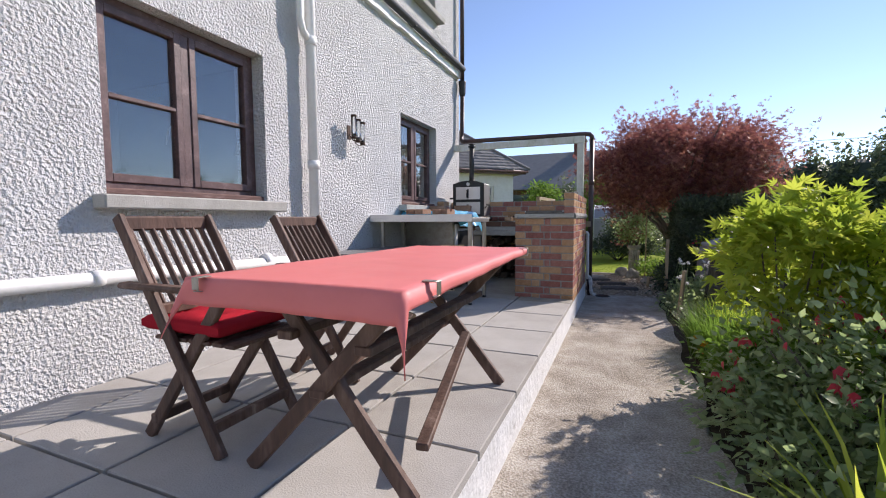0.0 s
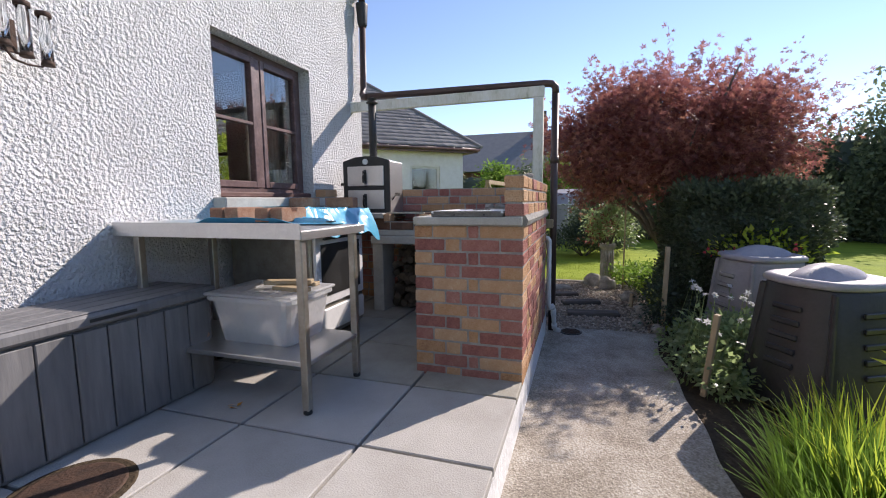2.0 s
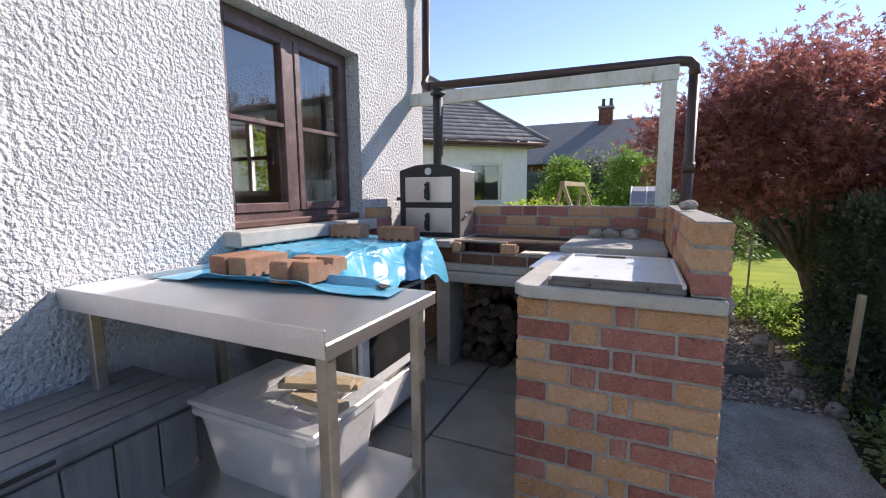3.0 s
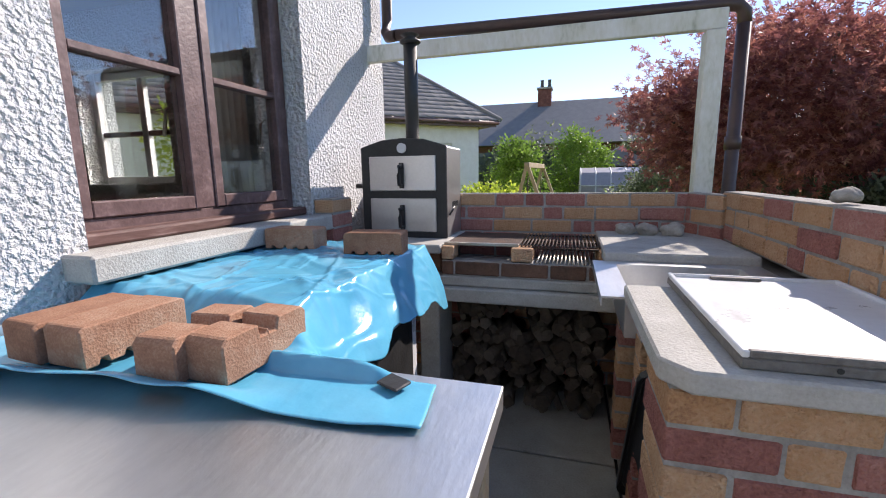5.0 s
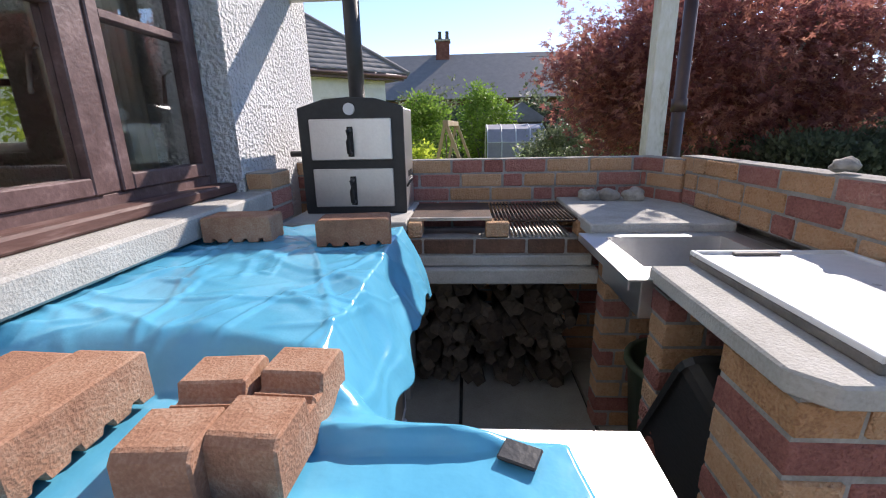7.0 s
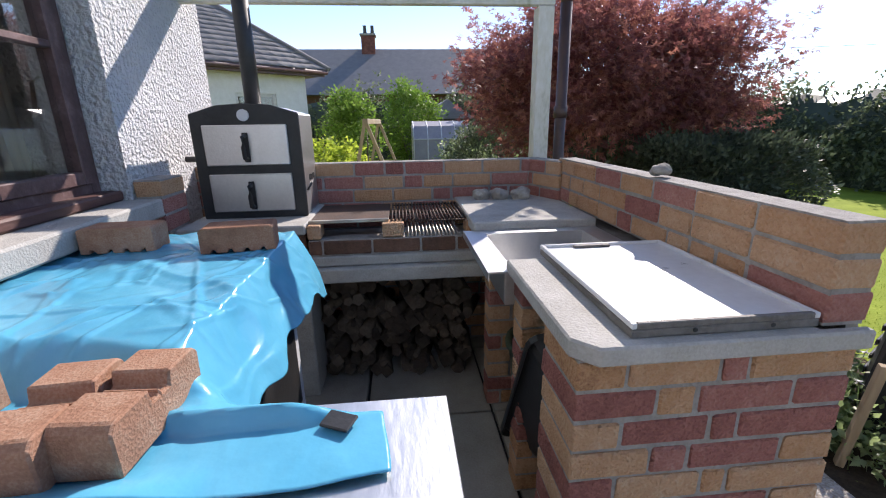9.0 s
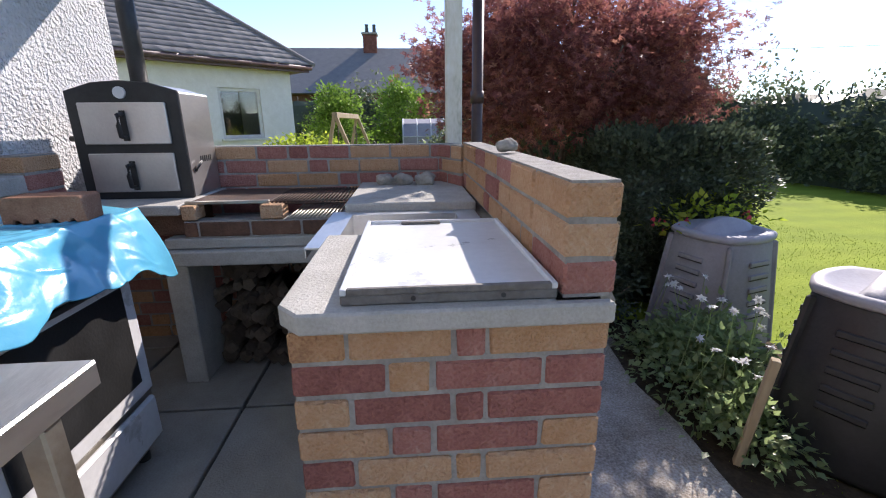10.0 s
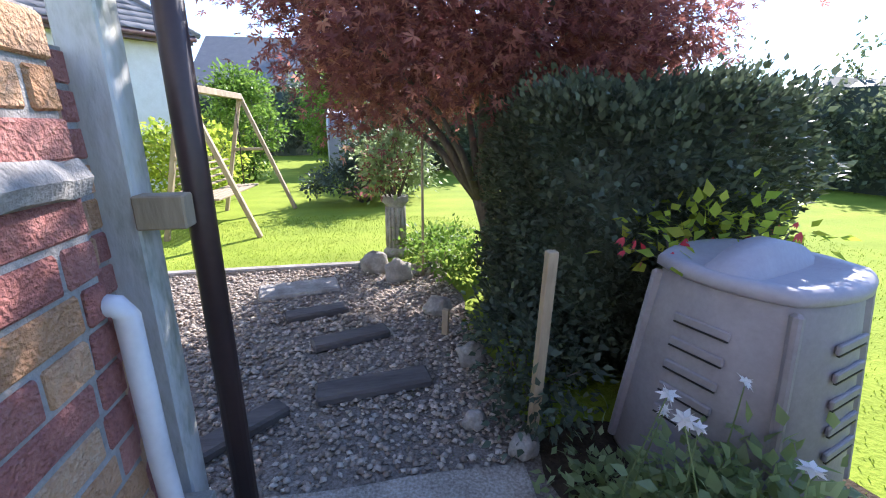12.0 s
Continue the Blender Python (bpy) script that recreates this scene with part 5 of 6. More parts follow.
# ---- plants ----
def shrub(name, label, category, leaf, material, centre, radii, n, size, clumps, clump, seed, base, stems=7, low=-0.9, shell=0.6, spread=0.8, bark="bark"):
    t = thing(name, label, category)
    rng = random.Random(seed)
    bm = bmesh.new()
    for k in range(stems):
        a = 6.28 * k / stems + rng.uniform(-0.3, 0.3)
        e = Vector(centre) + Vector((math.cos(a) * radii[0] * 0.75, math.sin(a) * radii[1] * 0.75, radii[2] * rng.uniform(0.0, 0.7)))
        s = Vector(base) + Vector((math.cos(a) * 0.05, math.sin(a) * 0.05, 0))
        mid = (s + e) / 2 + Vector((rng.uniform(-0.08, 0.08), rng.uniform(-0.08, 0.08), 0.05)) * radii[0]
        r = 0.006 + 0.009 * radii[0]
        tube(bm, [s, mid, e], r, r * 0.35, sides=6)
    tagged(part("stems", bm, bark, t), kind="stuff")
    p, w = crown(centre, radii, n, clumps, clump, seed, low, shell)
    keep = p[:, 2] > -0.26
    tagged(scatter("leaves", p[keep], w[keep], size, leaf, material, t, seed, spread), kind="stuff")
    return t


# red maple
mp_ = thing("maple_tree", "spreading red-leaved Japanese maple beside the gravel path", "tree")
bm = bmesh.new()
tube(bm, [(1.05, 9.0, -0.3), (0.98, 9.0, 0.15), (0.88, 8.98, 0.45)], 0.075, 0.06, sides=10)
part("trunk", bm, "bark", mp_)
rng_ = random.Random(12)
for k in range(13):
    a = 6.28 * k / 13 + rng_.uniform(-0.2, 0.2)
    e = Vector((0.95 + math.cos(a) * rng_.uniform(0.9, 1.6), 9.0 + math.sin(a) * rng_.uniform(0.7, 1.3), rng_.uniform(1.3, 2.5)))
    s = Vector((0.92, 8.98, 0.32))
    mid = s.lerp(e, 0.45) + Vector((0, 0, 0.22))
    bm = tube(bmesh.new(), [s, s.lerp(mid, 0.5) + Vector((0, 0, 0.06)), mid, e], 0.04, 0.009, sides=7)
    part("limb", bm, "bark", mp_)
p1, w1 = crown((0.98, 9.0, 1.72), (1.5, 1.3, 0.9), 26000, 250, 0.15, 21, -0.75, 0.62)
p2, w2 = crown((0.98, 9.0, 1.7), (1.1, 0.95, 0.7), 5000, 90, 0.2, 22, -0.8, 0.5)
tagged(scatter("crown", np.concatenate([p1, p2]), np.concatenate([w1, w2]) + np.array((0, 0, -0.2)), 0.06, PALM, "maple", mp_, 5, 0.7), kind="stuff")
# fine shoots that stand out of the crown
rs = np.random.default_rng(9)
d = rs.normal(size=(300, 3))
d /= np.linalg.norm(d, axis=1)[:, None]
d = d[d[:, 2] > -0.1]
o = np.array((0.98, 9.0, 1.72)) + d * np.array((1.5, 1.3, 0.9))
tt = rs.uniform(0.0, 1.0, (len(d), 14, 1)) * rs.uniform(0.2, 0.55, (len(d), 1, 1))
pp = (o[:, None] + (d * np.array((1, 1, 0.7)) + np.array((0, 0, 0.25)))[:, None] * tt + rs.normal(0, 0.02, (len(d), 14, 3))).reshape(-1, 3)
tagged(scatter("outer_foliage", pp, np.repeat(d, 14, 0), 0.05, PALM, "maple", mp_, 6, 0.8), kind="stuff")

# dark clipped shrub below the maple
hs = thing("dark_hedge_shrub", "large dark green clipped shrub beside the gravel", "shrub")
bm = bmesh.new()
for k in range(9):
    a = 0.7 * k
    tube(bm, [(1.5 + 0.2 * math.cos(a), 7.85 + 0.2 * math.sin(a), -0.3), (1.5 + 0.5 * math.cos(a), 7.85 + 0.45 * math.sin(a), 0.4), (1.5 + 0.6 * math.cos(a), 7.85 + 0.6 * math.sin(a), 0.95)], 0.03, 0.008, sides=6)
tagged(part("stems", bm, "bark", hs), kind="stuff")
# solid dark core added behind the leaves to keep the shrub from showing through
bm = bmesh.new()
lathe(bm, [(0.66, 0.0), (0.74, 0.4), (0.74, 1.05), (0.62, 1.28), (0.3, 1.36)], (0, 0, 0), 28, 0.4)
for v in bm.verts:
    v.co = Vector((1.42 + v.co.x * 0.76 * (1 + 0.1 * noise.noise(v.co * 3)), 7.85 + v.co.y * 0.86 * (1 + 0.1 * noise.noise(v.co * 3)), -0.28 + v.co.z))
part("dark_core", bm, "yew", hs)
rng = np.random.default_rng(33)
n = 52000
th, zz = rng.uniform(0, 6.283, n), rng.uniform(-0.25, 1.14, n)
prof_r = np.interp(zz, [-0.25, 0.2, 0.8, 1.08, 1.22], [0.88, 0.98, 0.97, 0.84, 0.55])
sq = np.minimum(1 / np.maximum(np.abs(np.cos(th)), np.abs(np.sin(th))), 1.22)
rad = prof_r * sq * (0.90 + 0.10 * np.sin(th * 5 + zz * 4) * np.sin(zz * 9 + th * 3)) * rng.uniform(0.78, 1.03, n)
capz = rng.uniform(0, 1, n) < 0.2
rad = np.where(capz, rad * np.sqrt(rng.uniform(0, 1, n)), rad)
zz = np.where(capz, 1.06 + 0.1 * np.sin(th * 4) * 0.5 + rng.normal(0, 0.05, n), zz)
pts = np.stack([1.42 + 0.76 * rad * np.cos(th), 7.85 + 0.86 * rad * np.sin(th), zz], 1)
way = np.stack([np.cos(th), np.sin(th), 0.4 + capz * 1.5], 1)
tagged(scatter("leaves", pts, way, 0.042, OVAL, "yew", hs, 8, 0.55), kind="stuff")

# bright shrubs of the flower bed
shrub("peony_shrub", "tall shrub with bright yellow-green divided leaves", "shrub", FEATHER, "lime", (1.06, 3.3, 0.60), (0.42, 0.55, 0.42), 1700, 0.095, 60, 0.08, 41, (1.05, 3.3, -0.28), 15, -0.6, 0.5, 0.6)
shrub("peony_shrub_lower", "leafy yellow-green shrub in the flower bed", "shrub", FEATHER, "lime", (1.55, 3.1, 0.46), (0.45, 0.65, 0.38), 1300, 0.095, 55, 0.085, 42, (1.3, 2.6, -0.28), 10, -0.9, 0.5)
shrub("fuchsia_shrub", "bushy fuchsia with small grey-green leaves and red flowers", "shrub", OVAL, "leafmid", (1.06, 2.6, 0.08), (0.5, 0.66, 0.38), 3400, 0.052, 110, 0.14, 43, (1.05, 2.6, -0.28), 12, -0.9, 0.5)
rng = np.random.default_rng(5)
fp, fw = crown((1.02, 2.58, 0.06), (0.5, 0.64, 0.38), 90, 40, 0.05, 44, -0.5, 0.9)
tagged(scatter("fuchsia_flowers", fp, fw * 0.1 + np.array((0, 0, -1.0)), 0.066, BELL, "petalred", None, 3, 0.3), "hanging red fuchsia flowers", "flowers", kind="stuff")
shrub("low_foliage", "low leafy plants along the edge of the path", "plant", OVAL, "leafmid", (0.74, 2.4, -0.13), (0.22, 0.66, 0.17), 2200, 0.055, 60, 0.09, 45, (0.75, 2.2, -0.28), 6, -0.6, 0.5)
shrub("green_shrub", "dense green shrub behind the flower bed", "shrub", TREFOIL, "bush", (1.6, 2.4, 0.0), (0.45, 0.85, 0.34), 2400, 0.075, 100, 0.15, 46, (1.55, 2.4, -0.28), 8, -0.9, 0.5)
shrub("bed_foliage", "mixed leafy plants round the compost bins", "plant", OVAL, "leafmid", (0.95, 6.12, -0.12), (0.26, 0.42, 0.2), 2200, 0.06, 50, 0.08, 47, (0.95, 6.1, -0.28), 5, -0.5, 0.5)
shrub("bed_foliage", "low leafy plants below the wooden stake", "plant", OVAL, "leafmid", (0.72, 5.95, -0.2), (0.16, 0.8, 0.12), 2200, 0.05, 50, 0.06, 48, (0.75, 5.9, -0.28), 5, -0.5, 0.5)
shrub("edge_foliage", "small leafy plants below the yellow shrub", "plant", OVAL, "bush", (0.85, 3.2, -0.1), (0.26, 0.45, 0.22), 2600, 0.055, 60, 0.07, 51, (0.9, 3.2, -0.28), 6, -0.5, 0.5)
shrub("bin_fuchsia", "fuchsia with yellow-green leaves behind the compost bin", "shrub", OVAL, "lime", (1.40, 6.98, 0.50), (0.38, 0.12, 0.16), 260, 0.065, 24, 0.07, 49, (1.45, 7.05, -0.28), 6, -0.6, 0.6)
fp, fw = crown((1.40, 6.95, 0.5), (0.42, 0.14, 0.16), 26, 14, 0.04, 50, -0.9, 0.9)
tagged(scatter("fuchsia_flowers", fp, fw * 0.1 + np.array((0, 0, -1.0)), 0.045, BELL, "petalred", None, 4, 0.3), "hanging red fuchsia flowers", "flowers", kind="stuff")


def blades(name, centre, radius, n, length, width, material, seed, label, category, lean=0.6):
    """A clump of arching strap leaves."""
    rng = np.random.default_rng(seed)
    a = rng.uniform(0, 6.283, n)
    r = np.sqrt(rng.uniform(0, 1, n))
    base = np.stack([centre[0] + radius[0] * r * np.cos(a), centre[1] + radius[1] * r * np.sin(a), np.full(n, centre[2])], 1)
    a2 = a + rng.normal(0, 0.7, n)
    out = np.stack([np.cos(a2), np.sin(a2), np.zeros(n)], 1) * (lean * rng.uniform(0.2, 1.1, n))[:, None]
    side = np.stack([-np.sin(a2), np.cos(a2), np.zeros(n)], 1)
    L = length * rng.uniform(0.55, 1.15, n)
    vs = []
    ts = (0, 0.35, 0.7, 1.0)
    for t in ts:
        c = base + L[:, None] * (out * t * t + np.array((0, 0, 1.0)) * (t - 0.42 * t * t * np.clip(np.linalg.norm(out, axis=1), 0, 1.2))[:, None])
        wd = width * (1 - t ** 2) * 0.5 + 0.0004
        vs += [c - side * wd, c + side * wd]
    v = np.stack(vs, 1)
    f = []
    for k in range(3):
        f += [(2 * k, 2 * k + 1, 2 * k + 3), (2 * k, 2 * k + 3, 2 * k + 2)]
    f = np.array(f)[None] + (np.arange(n) * 8)[:, None, None]
    ob = raw(name, v.reshape(-1, 3), f.reshape(-1, 3), material)
    return tagged(ob, label, category, "", "stuff")


blades("grass_clump", (0.82, 4.15, -0.28), (0.26, 0.42), 1500, 0.42, 0.012, "bush", 60, "clump of bright green strap-leaved grass by the path", "grass")
blades("grass_clump", (0.98, 4.5, -0.28), (0.2, 0.3), 500, 0.46, 0.012, "lime", 61, "clump of bright green strap-leaved grass by the path", "grass")
blades("iris_leaves", (0.76, 1.60, -0.28), (0.14, 0.16), 46, 0.56, 0.03, "lime", 62, "arching yellow-striped iris leaves", "plant", 0.8)
blades("lawn_grass", (2.6, 8.0, -0.30), (2.6, 4.0), 12000, 0.022, 0.005, "blade", 63, "short mown grass blades of the lawn", "grass", 0.7)
blades("lawn_grass", (-0.6, 10.6, -0.30), (2.0, 1.25), 8000, 0.024, 0.005, "blade", 64, "short mown grass blades of the lawn", "grass", 0.7)


def daisies(name, n, x0, x1, y0, y1, z0, z1, size, petal, seed, label):
    rng = random.Random(seed)
    t = thing(name, label, "flowers")
    bm = bmesh.new()
    pos = []
    for k in range(n):
        x, y, z = rng.uniform(x0, x1), rng.uniform(y0, y1), rng.uniform(z0, z1)
        b = (x + rng.uniform(-0.12, 0.12), y + rng.uniform(-0.12, 0.12), -0.28)
        tube(bm, [b, ((b[0] + x) / 2 + rng.uniform(-0.03, 0.03), (b[1] + y) / 2, (z - 0.28) / 2 + 0.02), (x, y, z)], 0.003, 0.0018, sides=5)
        for q in range(3):
            pos.append((x, y, z + 0.003 * q))
    tagged(part("stalks", bm, "leafmid", t), kind="stuff")
    pos = np.array(pos)
    rr = np.random.default_rng(seed)
    way = np.tile(np.array((-0.5, -0.7, 0.3)), (len(pos), 1)) + rr.normal(0, 0.4, (len(pos), 3))
    tagged(scatter("petals", pos, way, size, STAR, petal, t, seed, 0.3), kind="stuff")


daisies("white_flowers", 12, 0.66, 1.05, 5.75, 6.4, 0.02, 0.34, 0.028, "petalwhite", 70, "straggling white star-shaped flowers on thin stalks")
daisies("white_flowers", 7, 0.62, 0.95, 5.5, 5.9, 0.1, 0.4, 0.026, "petalwhite", 71, "straggling white star-shaped flowers on thin stalks")
daisies("orange_flowers", 7, 0.56, 0.72, 3.75, 4.05, -0.2, -0.1, 0.035, "petalgold", 72, "small orange flowers at the edge of the path")

# ---- far garden ----
def hedge_run(name, path, height, depth, n, size, material, seed, label, shoots=0):
    rng = np.random.default_rng(seed)
    path = np.array(path, float)
    seg = np.linalg.norm(np.diff(path, axis=0), axis=1)
    u = rng.uniform(0, seg.sum(), n)
    cum = np.concatenate([[0], np.cumsum(seg)])
    c = np.stack([np.interp(u, cum, path[:, 0]), np.interp(u, cum, path[:, 1])], 1)
    hh = height * (0.85 + 0.12 * np.sin(u * 1.3) + 0.1 * np.sin(u * 3.1 + 1) + 0.06 * np.sin(u * 7.7))
    a = rng.uniform(0, math.pi, n)
    k = rng.uniform(0.72, 1.05, n) * (1 + 0.14 * np.sin(u * 5 + a * 4))
    off = np.cos(a) * depth * k
    z = -0.3 + hh * np.clip(np.sin(a) ** 0.6 * k * rng.uniform(0.25, 1.0, n) ** 0.5, 0, 1.3)
    d = np.gradient(c, axis=0)
    nx, ny = np.interp(u, cum[:-1] + seg / 2, -np.diff(path[:, 1]) / seg), np.interp(u, cum[:-1] + seg / 2, np.diff(path[:, 0]) / seg)
    p = np.stack([c[:, 0] + nx * off, c[:, 1] + ny * off, z], 1)
    if shoots:
        m = rng.integers(0, n, shoots)
        tip = p[m].copy()
        tip[:, 2] = -0.3 + hh[m]
        q = tip[:, None] + np.stack([rng.normal(0, 0.07, (shoots, 16)), rng.normal(0, 0.07, (shoots, 16)), rng.uniform(-0.2, 0.8, (shoots, 16))], -1)
        p = np.concatenate([p, q.reshape(-1, 3)])
    w = np.stack([np.zeros(len(p)), np.zeros(len(p)), np.full(len(p), 0.3)], 1)
    t = thing(name, label, "hedge")
    tagged(scatter("leaves", p, w, size, DIAMOND, material, t, seed, 1.0), kind="stuff")
    bm = bmesh.new()
    for a, b in zip(path, path[1:]):
        for k in range(7):
            q = a + (b - a) * (k + 0.5) / 7
            tube(bm, [(q[0], q[1], -0.3), (q[0] + 0.1, q[1], height * 0.75)], 0.06, 0.02, sides=6)
    tagged(part("stems", bm, "bark", t), kind="stuff")
    # solid dark core, added to block sky between the leaves and look shaded
    bm = bmesh.new()
    tot, nn = cum[-1], int(cum[-1] / 0.5)
    prev = None
    for k in range(nn + 1):
        q = tot * k / nn
        cx, cy = np.interp(q, cum, path[:, 0]), np.interp(q, cum, path[:, 1])
        ax, ay = np.interp(q, cum[:-1] + seg / 2, -np.diff(path[:, 1]) / seg), np.interp(q, cum[:-1] + seg / 2, np.diff(path[:, 0]) / seg)
        ring = []
        for e in range(7):
            g = math.pi * e / 6
            w = 0.62 * (1 + 0.25 * noise.noise((q, e * 0.7, seed)))
            ring.append(bm.verts.new((cx + ax * math.cos(g) * depth * w, cy + ay * math.cos(g) * depth * w, -0.3 + height * 0.78 * math.sin(g) ** 0.6 * (1 + 0.15 * noise.noise((q * 1.3, e, seed))))))
        if prev:
            for e in range(6):
                bm.faces.new((prev[e], ring[e], ring[e + 1], prev[e + 1]))
        prev = ring
    part("dark_core", bm, "yew", t)
    return t


hedge_run("boundary_hedge", [(11.0, -9), (10.6, 2), (10.3, 9), (9.6, 14.5), (8.2, 18.5), (5.6, 20.0)], 2.75, 1.15, 90000, 0.13, "hedge", 81, "tall mixed green boundary hedge across the lawn", 70)
hedge_run("boundary_hedge", [(2.0, 19.8), (4.0, 19.6), (6.5, 19.4), (9.0, 18.6)], 3.9, 1.5, 40000, 0.16, "hedge", 82, "tall dark trees in the boundary hedge", 40)
shrub("round_bush", "rounded bright green bush beyond the wall", "bush", OVAL, "bush", (-2.7, 16.2, 0.85), (0.72, 0.7, 1.25), 6500, 0.1, 90, 0.15, 91, (-2.7, 16.2, -0.3))
shrub("round_bush", "rounded green bush beyond the wall", "bush", OVAL, "bush", (-0.95, 19.6, 1.2), (0.92, 0.9, 1.5), 8000, 0.11, 110, 0.16, 92, (-0.95, 19.6, -0.3))
shrub("round_bush", "dark green bush behind the swing seat", "bush", OVAL, "hedge", (1.9, 17.5, 0.7), (0.9, 0.8, 1.0), 5000, 0.11, 80, 0.16, 93, (1.9, 17.5, -0.3))
shrub("low_bush", "low dark shrub at the lawn edge", "bush", OVAL, "yew", (-0.1, 12.9, 0.05), (0.95, 0.5, 0.32), 5000, 0.07, 70, 0.1, 94, (-0.1, 12.9, -0.3), low=-0.3)
shrub("dome_bush", "domed dark green bush on the lawn", "bush", OVAL, "hedge", (0.35, 13.6, 0.6), (0.75, 0.7, 0.75), 6000, 0.08, 80, 0.12, 95, (0.35, 13.6, -0.3))
shrub("border_plants", "leafy border plants below the neighbour's wall", "plant", OVAL, "lime", (-2.9, 13.2, 0.35), (0.9, 0.6, 0.6), 3500, 0.1, 60, 0.14, 96, (-2.9, 13.2, -0.3))
shrub("border_plants", "pale flowering plants before the greenhouse", "plant", OVAL, "leafmid", (0.3, 15.2, 0.35), (0.6, 0.5, 0.55), 3500, 0.09, 60, 0.14, 97, (0.3, 15.2, -0.3))
shrub("side_bush", "bright yellow-green bush outside the end window", "bush", OVAL, "lime", (-6.1, 9.3, 1.3), (0.9, 0.8, 1.3), 5000, 0.1, 90, 0.15, 102, (-6.1, 9.3, -0.3))
hedge_run("back_hedge", [(-9, 25.5), (-3, 25.5), (4, 25)], 3.3, 1.0, 20000, 0.18, "hedge", 83, "dark green hedge before the far houses", 10)

ped = thing("stone_pedestal", "fluted stone pedestal standing beside the gravel", "pedestal")
bm = bmesh.new()
lathe(bm, [(0.13, 0.0), (0.13, 0.05), (0.11, 0.07), (0.095, 0.1), (0.09, 0.5), (0.11, 0.53), (0.13, 0.55), (0.13, 0.6)], (0.24, 9.72, -0.3), 20)
part("shaft", bm, "stone", ped)
for k in range(14):
    a = 6.283 * k / 14
    part("flute", tube(bmesh.new(), [(0.24 + 0.093 * math.cos(a), 9.72 + 0.093 * math.sin(a), -0.2), (0.24 + 0.089 * math.cos(a), 9.72 + 0.089 * math.sin(a), 0.2)], 0.013, sides=6), "stone", ped)
shrub("pot_plant", "trailing green and bronze plant on the pedestal", "plant", OVAL, "leafmid", (0.26, 9.7, 0.62), (0.3, 0.28, 0.34), 1800, 0.06, 50, 0.07, 98, (0.24, 9.72, 0.3), low=-0.8)
shrub("pot_plant", "bronze-leaved plant beside the pedestal", "plant", OVAL, "maple", (0.1, 9.75, 0.5), (0.2, 0.2, 0.25), 500, 0.055, 30, 0.06, 99, (0.2, 9.72, 0.3), low=-0.8)
shrub("ground_cover", "bright green ground cover under the maple", "plant", OVAL, "bush", (0.62, 9.2, -0.15), (0.3, 0.6, 0.16), 2200, 0.05, 50, 0.07, 100, (0.6, 9.2, -0.3), low=-0.4)
shrub("ground_cover", "dark low foliage along the gravel edge", "plant", OVAL, "yew", (0.72, 7.3, -0.1), (0.2, 0.6, 0.25), 2600, 0.045, 60, 0.07, 101, (0.72, 7.3, -0.3), low=-0.4)
solo("bamboo_cane", tube(bmesh.new(), [(0.42, 9.0, -0.3), (0.43, 9.02, 1.1)], 0.011, sides=7), "stake", "thin cane standing by the maple", "cane")

sw = thing("garden_swing", "weathered timber swing seat on the lawn", "swing seat")
A, B = Vector((-1.92, 10.7, 1.36)), Vector((-1.80, 12.5, 1.36))
part("top_beam", beam(bmesh.new(), A, B, 0.08, 0.08, 0.005), "stake", sw)
for t, c in ((A, 0.0), (B, 1.0)):
    for s in (-0.74, 0.45):
        part("leg", beam(bmesh.new(), t + Vector((0, 0.02, 0.02)), (t.x + s * -0.85, t.y, -0.3), 0.07, 0.05, 0.005), "stake", sw)
    part("brace", beam(bmesh.new(), (t.x - 0.18, t.y, 0.62), (t.x + 0.24, t.y, 0.62), 0.05, 0.04, 0.004), "stake", sw)
for k in range(5):
    part("seat_slat", beam(bmesh.new(), (-2.1 + 0.08 * k, 10.9, 0.12), (-1.98 + 0.08 * k, 12.3, 0.12), 0.06, 0.025, 0.004), "stake", sw)
for k in range(4):
    part("back_slat", beam(bmesh.new(), (-2.15, 10.9, 0.22 + 0.09 * k), (-2.03, 12.3, 0.22 + 0.09 * k), 0.06, 0.02, 0.004), "stake", sw)
for x, y in ((-1.94, 10.95), (-1.82, 12.25)):
    part("chain", tube(bmesh.new(), [(x, y, 0.13), (x + 0.02, y, 1.2)], 0.008, sides=5), "iron", sw)

gh = thing("greenhouse", "small curved greenhouse with white frame beyond the wall", "greenhouse")
GH = ((0.0, -0.3), (0.02, 0.85), (0.25, 1.22), (0.8, 1.36), (1.35, 1.22), (1.6, 0.85), (1.6, -0.3))
for k in range(5):
    part("hoop", tube(bmesh.new(), [(-1.0 + 0.42 * k, 17.2 + y, z) for y, z in GH], 0.022, sides=6), "blueshed", gh)
for (y0, z0), (y1, z1) in zip(GH[:4], GH[1:5]):
    for k in range(4):
        a = beam(bmesh.new(), (-0.79 + 0.42 * k, 17.2 + y0, z0), (-0.79 + 0.42 * k, 17.2 + y1, z1), 0.39, 0.006, 0.0, (0, -1, 0.3))
        part("pane", a, "lilac", gh, "dull clouded plastic pane")
part("end_rail", beam(bmesh.new(), (-1.0, 17.2, 0.85), (0.68, 17.2, 0.85), 0.03, 0.03), "blueshed", gh)
shed = thing("garden_shed", "small dark felt-roofed garden shed", "shed")
part("wall", one(-0.5, 1.3, 20.9, 22.6, -0.3, 1.5), "sleeper", shed)
part("roof", extrude([(-0.65, 1.45), (1.45, 1.45), (0.4, 2.15)], 20.7, 22.8, 0.0), "bingrey", shed)

